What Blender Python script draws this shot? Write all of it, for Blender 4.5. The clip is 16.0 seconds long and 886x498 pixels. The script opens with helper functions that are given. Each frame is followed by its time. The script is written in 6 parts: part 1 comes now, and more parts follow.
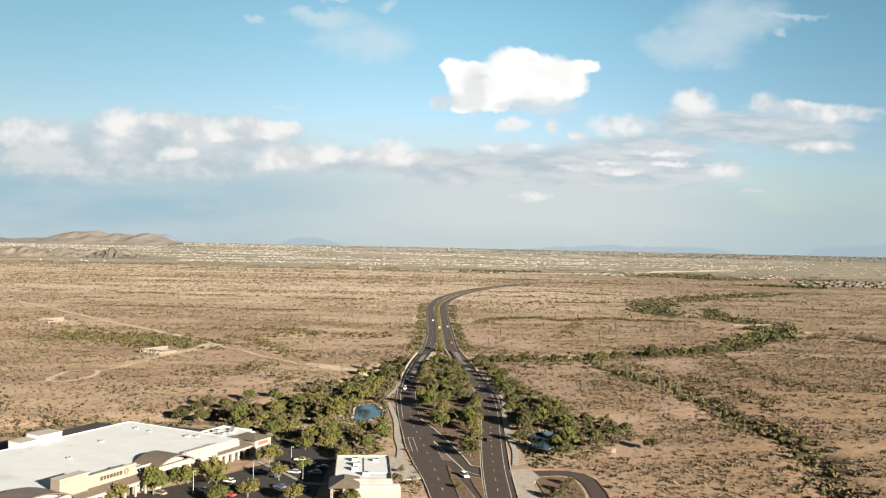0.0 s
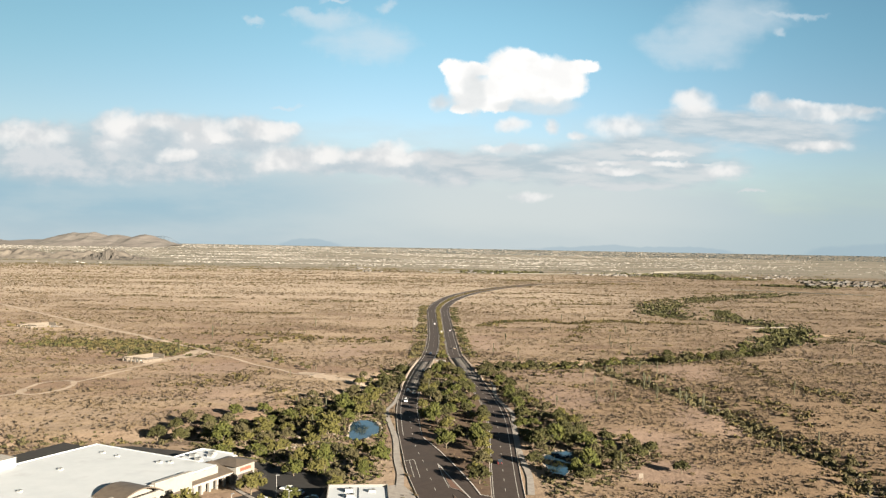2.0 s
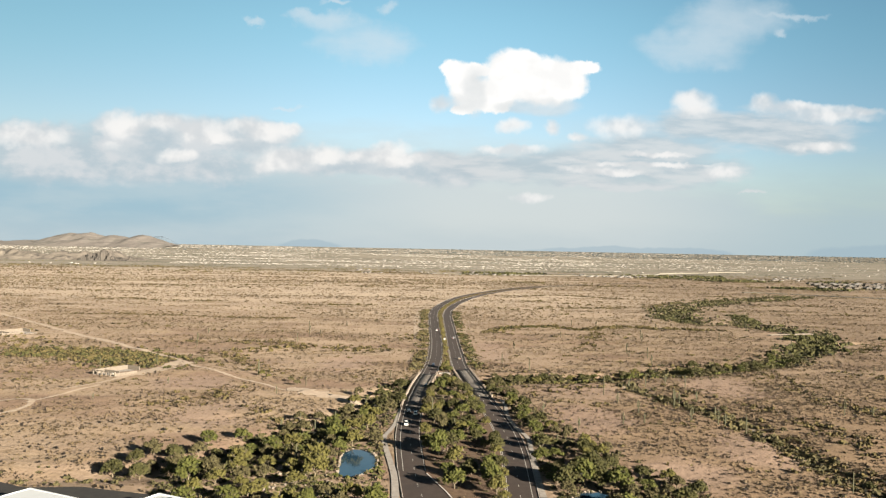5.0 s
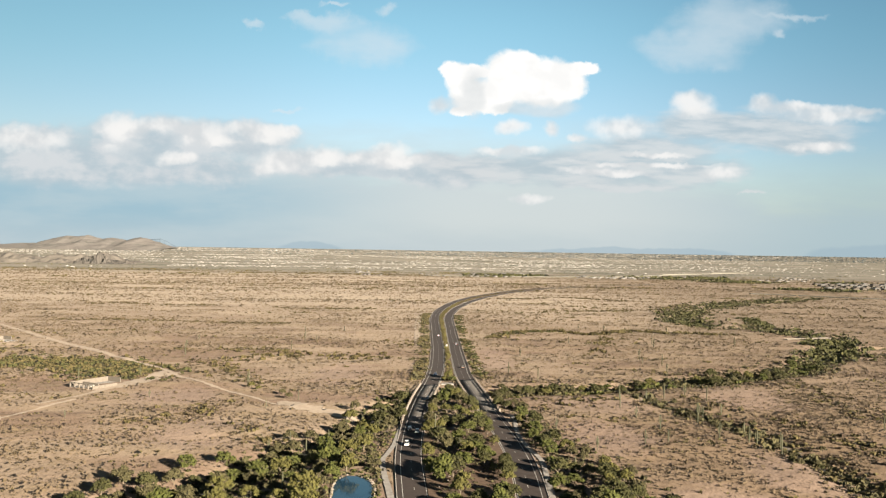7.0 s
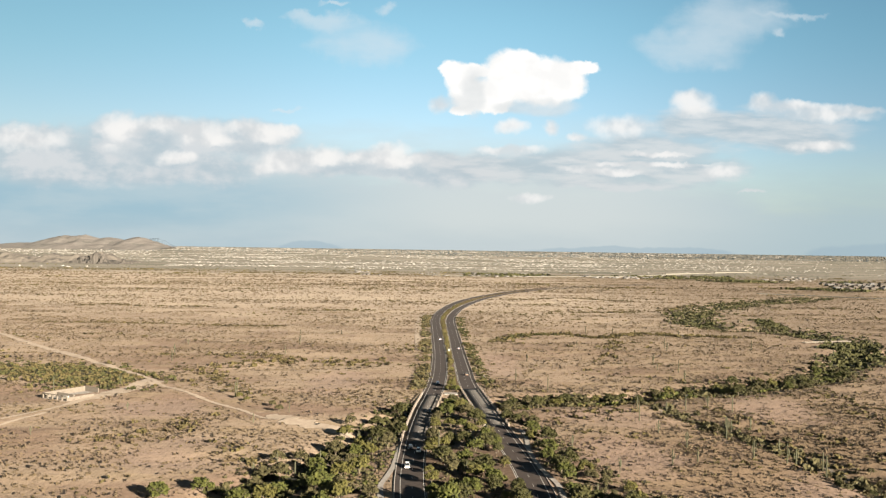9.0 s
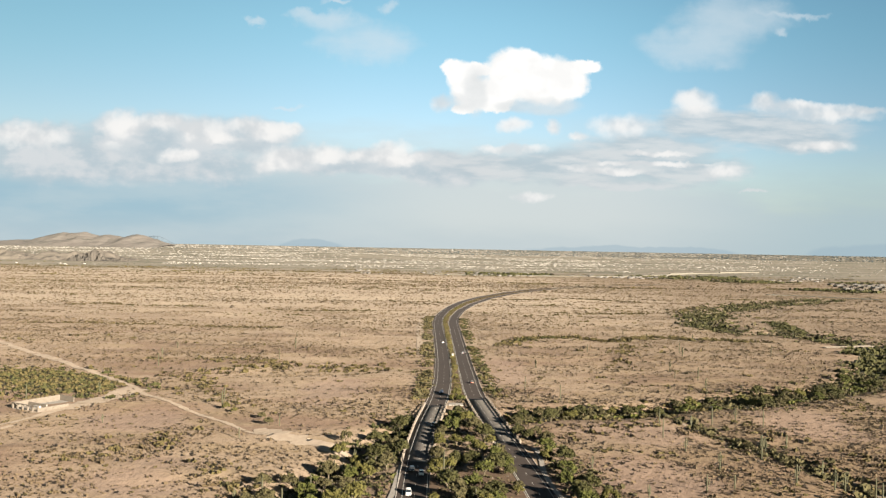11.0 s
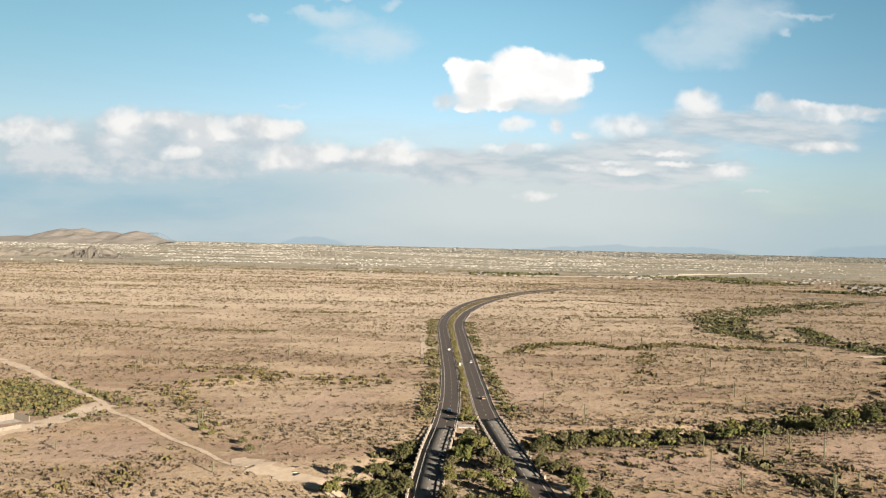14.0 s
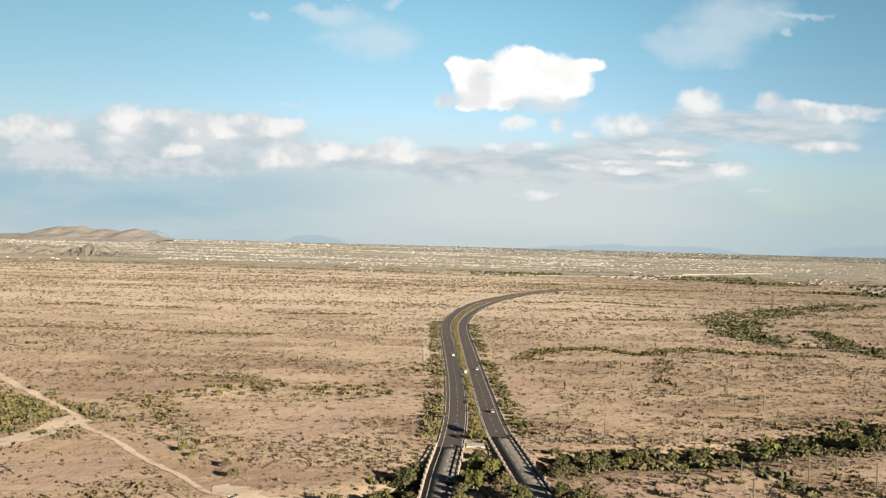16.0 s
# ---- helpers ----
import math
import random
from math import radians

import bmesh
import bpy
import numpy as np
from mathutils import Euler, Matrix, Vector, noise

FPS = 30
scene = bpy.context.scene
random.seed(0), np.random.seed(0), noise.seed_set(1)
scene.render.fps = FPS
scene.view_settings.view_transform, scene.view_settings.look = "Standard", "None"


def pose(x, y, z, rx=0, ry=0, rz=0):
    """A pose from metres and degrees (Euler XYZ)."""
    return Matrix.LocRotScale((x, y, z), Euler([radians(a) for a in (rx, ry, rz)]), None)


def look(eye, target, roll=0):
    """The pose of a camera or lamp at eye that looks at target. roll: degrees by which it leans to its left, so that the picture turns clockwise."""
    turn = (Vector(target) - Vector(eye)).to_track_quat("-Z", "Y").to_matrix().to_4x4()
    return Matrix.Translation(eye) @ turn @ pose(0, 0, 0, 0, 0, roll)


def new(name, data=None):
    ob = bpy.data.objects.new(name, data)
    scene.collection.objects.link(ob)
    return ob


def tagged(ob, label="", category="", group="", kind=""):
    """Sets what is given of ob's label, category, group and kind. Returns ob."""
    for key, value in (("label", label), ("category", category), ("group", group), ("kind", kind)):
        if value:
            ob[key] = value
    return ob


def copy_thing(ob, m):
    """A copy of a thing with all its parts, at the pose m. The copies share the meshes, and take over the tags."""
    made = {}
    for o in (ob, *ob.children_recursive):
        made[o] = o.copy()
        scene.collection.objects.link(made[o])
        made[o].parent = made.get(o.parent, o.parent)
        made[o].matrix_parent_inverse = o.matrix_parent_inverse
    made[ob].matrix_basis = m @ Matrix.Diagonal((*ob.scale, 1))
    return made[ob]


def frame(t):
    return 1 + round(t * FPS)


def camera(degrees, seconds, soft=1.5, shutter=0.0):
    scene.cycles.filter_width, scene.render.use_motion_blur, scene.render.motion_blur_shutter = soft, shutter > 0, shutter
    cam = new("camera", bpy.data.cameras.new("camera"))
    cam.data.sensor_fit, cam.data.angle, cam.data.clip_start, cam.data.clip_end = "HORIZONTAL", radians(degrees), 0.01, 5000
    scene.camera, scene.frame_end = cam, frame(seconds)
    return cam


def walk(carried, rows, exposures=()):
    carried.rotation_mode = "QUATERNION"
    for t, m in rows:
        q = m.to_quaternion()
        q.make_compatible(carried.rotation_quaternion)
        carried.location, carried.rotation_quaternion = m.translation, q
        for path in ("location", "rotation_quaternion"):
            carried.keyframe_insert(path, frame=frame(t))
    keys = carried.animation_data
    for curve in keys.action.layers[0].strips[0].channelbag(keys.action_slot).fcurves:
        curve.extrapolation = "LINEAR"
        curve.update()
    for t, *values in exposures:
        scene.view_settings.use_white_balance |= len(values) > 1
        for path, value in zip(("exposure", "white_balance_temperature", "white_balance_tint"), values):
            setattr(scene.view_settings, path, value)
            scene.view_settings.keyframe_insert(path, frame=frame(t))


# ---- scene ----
# ---- camera ----
cam = camera(55.2, 16.0, soft=1.25)
# seconds, place, turn to the right, tilt up, lean to the left (degrees)
PATH = [
    (0.0, (0.00, 0.00, 80.89), 0.000, -0.249, 1.241),
    (0.5, (-0.43, 9.23, 80.78), 0.008, -0.234, 1.200),
    (1.0, (-0.87, 18.48, 80.69), 0.011, -0.224, 1.145),
    (1.5, (-1.29, 27.75, 80.63), 0.004, -0.211, 1.101),
    (2.0, (-1.67, 37.02, 80.59), -0.004, -0.209, 1.066),
    (2.5, (-2.07, 46.31, 80.55), -0.019, -0.200, 1.058),
    (3.0, (-2.54, 55.58, 80.57), -0.030, -0.180, 1.108),
    (3.5, (-2.99, 64.75, 80.61), -0.025, -0.177, 1.142),
    (4.0, (-3.39, 73.75, 80.65), -0.015, -0.180, 1.158),
    (6.5, (-5.34, 117.80, 80.81), -0.036, -0.073, 0.958),
    (7.0, (-5.73, 126.67, 80.83), -0.017, -0.054, 0.900),
    (7.5, (-6.14, 135.61, 80.84), -0.001, -0.052, 0.845),
    (8.0, (-6.55, 144.59, 80.84), 0.002, -0.066, 0.824),
    (8.5, (-6.97, 153.57, 80.87), 0.000, -0.091, 0.802),
    (9.0, (-7.41, 162.50, 80.90), -0.011, -0.102, 0.841),
    (11.5, (-9.71, 206.77, 80.95), -0.116, -0.213, 1.112),
    (12.0, (-10.27, 215.68, 80.99), -0.137, -0.223, 1.168),
    (12.5, (-10.87, 224.67, 81.05), -0.184, -0.234, 1.243),
    (13.0, (-11.45, 233.70, 81.13), -0.204, -0.249, 1.299),
    (13.5, (-12.08, 242.73, 81.23), -0.225, -0.259, 1.361),
    (14.0, (-12.79, 251.73, 81.31), -0.234, -0.295, 1.404),
    (14.5, (-13.53, 260.73, 81.41), -0.245, -0.316, 1.444),
    (15.0, (-14.23, 269.70, 81.53), -0.252, -0.331, 1.485),
    (15.5, (-14.92, 278.63, 81.65), -0.265, -0.365, 1.523),
    (16.0, (-15.60, 287.52, 81.76), -0.271, -0.382, 1.574),
]


def eye_pose(place, turn, tilt, lean):
    a, b = radians(turn), radians(tilt)
    ahead = Vector((math.sin(a) * math.cos(b), math.cos(a) * math.cos(b), math.sin(b)))
    return look(place, Vector(place) + ahead * 100, lean)


walk(cam, [(t, eye_pose(*row)) for t, *row in PATH])
EXPOSURE = 2.5
scene.view_settings.exposure = EXPOSURE

# ---- world: sky, clouds, sun ----
SUN_ELEVATION, SUN_AZIMUTH = 15.5, 137.0  # azimuth clockwise from +y
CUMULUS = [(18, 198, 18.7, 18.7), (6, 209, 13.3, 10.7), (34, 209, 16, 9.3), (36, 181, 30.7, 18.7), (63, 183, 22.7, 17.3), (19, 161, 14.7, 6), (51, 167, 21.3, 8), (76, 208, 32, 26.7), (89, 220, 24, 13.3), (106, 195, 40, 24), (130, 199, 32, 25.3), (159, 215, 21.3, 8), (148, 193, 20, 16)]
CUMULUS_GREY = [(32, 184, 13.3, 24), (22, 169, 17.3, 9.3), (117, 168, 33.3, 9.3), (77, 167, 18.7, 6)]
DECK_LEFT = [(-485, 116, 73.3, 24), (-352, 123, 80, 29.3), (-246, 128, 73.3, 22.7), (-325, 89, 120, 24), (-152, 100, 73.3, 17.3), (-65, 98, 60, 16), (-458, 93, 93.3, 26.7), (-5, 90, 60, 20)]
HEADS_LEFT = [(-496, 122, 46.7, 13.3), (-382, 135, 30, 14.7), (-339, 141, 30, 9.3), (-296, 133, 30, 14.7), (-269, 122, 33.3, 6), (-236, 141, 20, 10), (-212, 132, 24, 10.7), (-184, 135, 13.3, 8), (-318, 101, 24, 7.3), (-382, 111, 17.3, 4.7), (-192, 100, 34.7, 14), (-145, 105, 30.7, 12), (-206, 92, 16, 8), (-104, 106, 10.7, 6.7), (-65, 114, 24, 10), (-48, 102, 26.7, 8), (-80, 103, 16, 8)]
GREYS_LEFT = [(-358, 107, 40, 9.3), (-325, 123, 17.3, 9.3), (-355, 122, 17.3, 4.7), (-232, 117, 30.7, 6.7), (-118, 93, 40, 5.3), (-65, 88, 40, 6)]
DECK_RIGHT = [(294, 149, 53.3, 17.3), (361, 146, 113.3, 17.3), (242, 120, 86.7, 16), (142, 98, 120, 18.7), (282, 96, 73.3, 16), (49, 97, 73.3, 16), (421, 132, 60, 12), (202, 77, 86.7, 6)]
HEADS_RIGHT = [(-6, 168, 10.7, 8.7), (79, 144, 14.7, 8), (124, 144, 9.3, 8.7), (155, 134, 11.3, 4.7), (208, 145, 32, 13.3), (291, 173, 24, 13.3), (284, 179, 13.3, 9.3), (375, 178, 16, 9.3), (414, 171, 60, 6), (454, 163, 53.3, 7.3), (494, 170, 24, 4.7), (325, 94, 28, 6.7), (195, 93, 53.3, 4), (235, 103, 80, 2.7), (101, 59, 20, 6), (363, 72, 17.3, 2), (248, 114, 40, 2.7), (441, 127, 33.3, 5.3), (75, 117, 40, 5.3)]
RANGES = [(-158, -4, 42, 10), (500, -6, 80, 17), (560, -4, 60, 18), (180, -5, 90, 8.5), (275, -5, 74, 9.5)]
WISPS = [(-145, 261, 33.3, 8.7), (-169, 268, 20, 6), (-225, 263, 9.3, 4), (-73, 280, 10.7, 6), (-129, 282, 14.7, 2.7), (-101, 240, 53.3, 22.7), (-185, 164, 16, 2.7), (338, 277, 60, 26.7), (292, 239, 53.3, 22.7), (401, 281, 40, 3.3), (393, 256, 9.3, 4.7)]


class Nodes:
    """Short hand for wiring shader nodes."""

    def __init__(self, tree):
        self.tree = tree

    def add(self, kind, **props):
        n = self.tree.nodes.new(kind)
        for k, v in props.items():
            if k == "operation":
                n.operation = v
            elif k == "data_type":
                n.data_type = v
            elif k == "blend_type":
                n.blend_type = v
            elif k == "interpolation_type":
                n.interpolation_type = v
            elif k == "clamp_factor":
                n.clamp_factor = v
        return n

    def put(self, socket, value):
        if isinstance(value, bpy.types.NodeSocket):
            self.tree.links.new(value, socket)
        else:
            socket.default_value = value

    def math(self, op, a, b=0.0, c=0.0):
        n = self.add("ShaderNodeMath", operation=op)
        for i, v in enumerate((a, b, c)):
            self.put(n.inputs[i], v)
        return n.outputs[0]

    def vec(self, op, a, b=(0, 0, 0), c=(0, 0, 0)):
        n = self.add("ShaderNodeVectorMath", operation=op)
        for i, v in enumerate((a, b, c)):
            self.put(n.inputs[i], v)
        return n.outputs[1] if op == "DOT_PRODUCT" else n.outputs[0]

    def step(self, v, lo, hi, a=0.0, b=1.0):
        n = self.add("ShaderNodeMapRange", interpolation_type="SMOOTHSTEP")
        for i, x in enumerate((v, lo, hi, a, b)):
            self.put(n.inputs[i], x)
        return n.outputs[0]

    def mix(self, f, a, b, blend="MIX"):
        n = self.add("ShaderNodeMix", data_type="RGBA", blend_type=blend)
        for i, x in ((0, f), (6, a), (7, b)):
            if i and isinstance(x, tuple) and len(x) == 3:
                x = (*x, 1)
            self.put(n.inputs[i], x)
        return n.outputs[2]

    def noise(self, p, scale, detail=4.0, rough=0.55):
        n = self.add("ShaderNodeTexNoise")
        self.put(n.inputs["Vector"], p)
        self.put(n.inputs["Scale"], scale)
        self.put(n.inputs["Detail"], detail)
        self.put(n.inputs["Roughness"], rough)
        return n.outputs[0], n.outputs[1]


def build_world():
    world = bpy.data.worlds.new("sky")
    world.use_nodes = True
    tree = world.node_tree
    tree.nodes.clear()
    q = Nodes(tree)
    sky = q.add("ShaderNodeTexSky")
    sky.sky_type, sky.sun_disc = "NISHITA", False
    sky.sun_elevation, sky.sun_rotation = radians(SUN_ELEVATION), radians(360 - SUN_AZIMUTH)
    sky.air_density, sky.dust_density, sky.ozone_density = 1.0, 0.5, 1.4
    way = q.add("ShaderNodeTexCoord").outputs["Generated"]
    xyz = q.add("ShaderNodeSeparateXYZ")
    q.put(xyz.inputs[0], way)
    x, y, z = xyz.outputs
    depth = q.math("MAXIMUM", y, 0.04)
    u = q.math("DIVIDE", q.math("MULTIPLY", x, 1000.0), depth)
    v = q.math("DIVIDE", q.math("MULTIPLY", z, 1000.0), depth)
    flat = q.add("ShaderNodeCombineXYZ")
    q.put(flat.inputs[0], u)
    q.put(flat.inputs[1], v)
    flat = flat.outputs[0]

    # billowing edges: the place is pushed about by two noises
    coarse = q.noise(flat, 0.022, 2.0, 0.5)[1]
    fine = q.noise(flat, 0.07, 4.5, 0.58)[1]

    def pushed(a, b):
        s = q.vec("MULTIPLY_ADD", q.vec("SUBTRACT", coarse, (0.5, 0.5, 0.5)), (a, a * 0.6, 0), flat)
        return q.vec("MULTIPLY_ADD", q.vec("SUBTRACT", fine, (0.5, 0.5, 0.5)), (b, b * 0.8, 0), s)

    def field(place, blobs, join=3.0):
        """Blobs run together: 1 in the middle, 0 at the rim, below 0 outside."""
        total = None
        for a, b, r, s in blobs:
            d = q.vec("MULTIPLY_ADD", place, (1 / r, 1 / s, 0), (-a / r, -b / s, 0))
            d = q.math("EXPONENT", q.math("MULTIPLY", q.vec("DOT_PRODUCT", d, d), -join))
            total = d if total is None else q.math("ADD", total, d)
        return q.math("ADD", q.math("DIVIDE", q.math("LOGARITHM", q.math("ADD", total, 1e-8), math.e), join), 1.0)

    light = 2.0 ** -EXPOSURE
    c = lambda r, g, b: (r * light, g * light, b * light)
    blue = q.vec("MULTIPLY", sky.outputs[0], SKY_TINT)
    blue = q.mix(1.0, blue, q.mix(q.step(u, -160.0, 600.0), (1.07, 1.05, 1.03), (0.44, 0.47, 0.50)), "MULTIPLY")
    blue = q.mix(1.0, blue, q.mix(q.step(v, 90.0, 290.0), (1.02, 0.90, 0.965), (0.88, 1.00, 0.945)), "MULTIPLY")
    blue = q.mix(q.step(z, 0.24, 0.65), blue, q.mix(1.0, blue, (0.11, 0.14, 0.18), "MULTIPLY"))  # dimmed above the view to weaken the fill light

    # dark broken cloud added out of view, to weaken the sky's fill
    around = q.step(q.noise(way, 2.6, 6.0, 0.6)[0], 0.42, 0.6)
    around = q.math("MULTIPLY", around, q.step(y, 0.75, 0.35))
    around = q.math("MULTIPLY", around, q.step(z, 0.0, 0.15))
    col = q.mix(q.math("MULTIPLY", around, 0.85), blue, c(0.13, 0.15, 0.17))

    # thin high veils
    streak = q.noise(q.vec("MULTIPLY", flat, (1.0, 2.4, 1.0)), 0.012, 4.0, 0.55)[0]
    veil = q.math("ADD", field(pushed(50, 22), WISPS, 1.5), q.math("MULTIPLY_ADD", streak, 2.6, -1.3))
    col = q.mix(q.math("MULTIPLY", q.step(veil, -0.9, 1.5), 0.55), col, c(0.74, 0.80, 0.84))

    # haze towards the horizon, bluer on the left where rain hangs
    side = q.step(u, -330.0, 40.0)
    haze = q.mix(side, c(0.345, 0.525, 0.635), c(0.63, 0.69, 0.705))
    sheet = q.noise(q.vec("MULTIPLY", flat, (1, 4, 1)), 0.007, 4.0, 0.55)[0]
    bright = q.step(q.math("MULTIPLY_ADD", sheet, 26.0, v), 52.0, 14.0)
    haze = q.mix(q.math("MULTIPLY", bright, 0.6), haze, c(0.50, 0.60, 0.65))
    high = q.step(q.math("MULTIPLY_ADD", sheet, 40.0, v), 78.0, 128.0)
    haze = q.mix(q.math("MULTIPLY", high, 0.7), haze, c(0.56, 0.65, 0.69))
    haze = q.mix(q.math("MULTIPLY", q.step(sheet, 0.35, 0.68), 0.35), haze, c(0.62, 0.69, 0.71))
    right = q.step(u, 170.0, 500.0)
    haze = q.mix(q.math("MULTIPLY", right, 0.95), haze, c(0.43, 0.555, 0.605))
    top = q.math("MULTIPLY_ADD", sheet, 80.0, q.step(u, 150.0, 450.0, 80.0, 40.0))
    hz = q.step(q.math("SUBTRACT", top, v), -45.0, 55.0)
    col = q.mix(q.math("MULTIPLY", hz, 0.95), col, haze)

    # faint blue ranges beyond the horizon
    far = field(pushed(16, 5), RANGES)
    col = q.mix(q.math("MULTIPLY", q.step(far, -0.15, 0.3), 0.5), col, c(0.34, 0.46, 0.54))

    # cloud layers, back to front: soft grey decks, then lit heads
    lumps = q.noise(flat, 0.032, 3.0, 0.5)[0]
    band = q.noise(q.vec("MULTIPLY", flat, (0.7, 3.2, 1)), 0.02, 5.0, 0.55)[0]
    soft = q.noise(q.vec("MULTIPLY", flat, (1.0, 1.7, 1)), 0.022, 5.0, 0.55)[0]

    def layer(under, blobs, push, wear, edge, thick, low, high, shade, join=3.0):
        place = pushed(*push)
        f = q.math("ADD", field(place, blobs, join), q.math("MULTIPLY_ADD", shade, wear, -wear / 2))
        lit = q.mix(q.step(shade, 0.36, 0.62), c(*low), c(*high))
        return q.mix(q.math("MULTIPLY", q.step(f, *edge), thick), under, lit)

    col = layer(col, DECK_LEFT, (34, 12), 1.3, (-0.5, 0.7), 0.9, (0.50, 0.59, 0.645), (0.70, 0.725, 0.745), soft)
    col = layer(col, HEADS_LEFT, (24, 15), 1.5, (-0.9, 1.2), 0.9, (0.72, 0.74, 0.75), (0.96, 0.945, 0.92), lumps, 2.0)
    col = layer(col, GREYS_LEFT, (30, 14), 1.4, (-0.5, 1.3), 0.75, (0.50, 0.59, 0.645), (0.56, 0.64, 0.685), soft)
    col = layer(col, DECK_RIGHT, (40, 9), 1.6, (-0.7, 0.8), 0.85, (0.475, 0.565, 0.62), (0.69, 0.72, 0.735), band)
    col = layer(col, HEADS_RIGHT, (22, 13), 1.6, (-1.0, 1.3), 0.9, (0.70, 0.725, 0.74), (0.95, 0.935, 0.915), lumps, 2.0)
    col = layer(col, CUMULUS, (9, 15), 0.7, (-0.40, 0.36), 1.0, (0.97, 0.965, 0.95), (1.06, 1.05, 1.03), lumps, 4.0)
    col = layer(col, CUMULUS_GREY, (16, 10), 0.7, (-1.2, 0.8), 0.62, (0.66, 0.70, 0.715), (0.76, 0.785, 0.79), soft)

    back = q.add("ShaderNodeBackground")
    q.put(back.inputs[0], col)
    back.inputs[1].default_value = 1.0
    out = q.add("ShaderNodeOutputWorld")
    q.put(out.inputs[0], back.outputs[0])
    scene.world = world


SKY_TINT = (0.0290, 0.0330, 0.0328)
build_world()
lamp = bpy.data.lights.new("sun", "SUN")
lamp.energy, lamp.angle, lamp.color = 5.5, radians(0.55), (1.0, 0.88, 0.71)
sun = new("sun", lamp)
_a, _e = radians(SUN_AZIMUTH), radians(SUN_ELEVATION)
SUN_WAY = Vector((math.sin(_a) * math.cos(_e), math.cos(_a) * math.cos(_e), math.sin(_e)))
sun.matrix_world = look(SUN_WAY * 400, (0, 0, 0))


# ---- materials ----
def material(name, low, high, scale=1.0, rough=0.85, stain=None, stain_scale=0.1, stain_from=0.55, bump=0.0, bump_scale=6.0,
             metal=0.0, island=None, detail=5.0, local=True, soft=0.0):
    """A surface that wanders between two colours, with larger stains, fine relief and, where wanted, a shift from piece to piece."""
    m = bpy.data.materials.new(name)
    m.use_nodes = True
    q = Nodes(m.node_tree)
    b = m.node_tree.nodes["Principled BSDF"]
    p = q.add("ShaderNodeTexCoord").outputs["Object"] if local else q.add("ShaderNodeNewGeometry").outputs["Position"]
    col = q.mix(q.step(q.noise(p, scale, detail, 0.6)[0], 0.3, 0.7), low, high)
    if stain:
        col = q.mix(q.step(q.noise(p, stain_scale, 4.0, 0.6)[0], stain_from, stain_from + 0.18), col, stain)
    if island:
        r = q.add("ShaderNodeNewGeometry").outputs["Random Per Island"]
        col = q.mix(r, col, island)
    q.put(b.inputs["Base Color"], col)
    q.put(b.inputs["Roughness"], rough)
    q.put(b.inputs["Metallic"], metal)
    q.put(b.inputs["Specular IOR Level"], 0.25)
    if bump:
        n = q.add("ShaderNodeBump")
        q.put(n.inputs["Strength"], bump)
        q.put(n.inputs["Distance"], 0.1)
        q.put(n.inputs["Height"], q.noise(p, bump_scale, 5.0, 0.6)[0])
        q.put(b.inputs["Normal"], n.outputs[0])
    if soft:  # foliage scatters light as a mass: the leaf's own facing is evened out towards the sky
        n = q.vec("SCALE", q.add("ShaderNodeNewGeometry").outputs["Normal"])
        n.node.inputs["Scale"].default_value = 1 - soft
        q.put(b.inputs["Normal"], q.vec("NORMALIZE", q.vec("ADD", n, (0, 0, soft))))
    return m


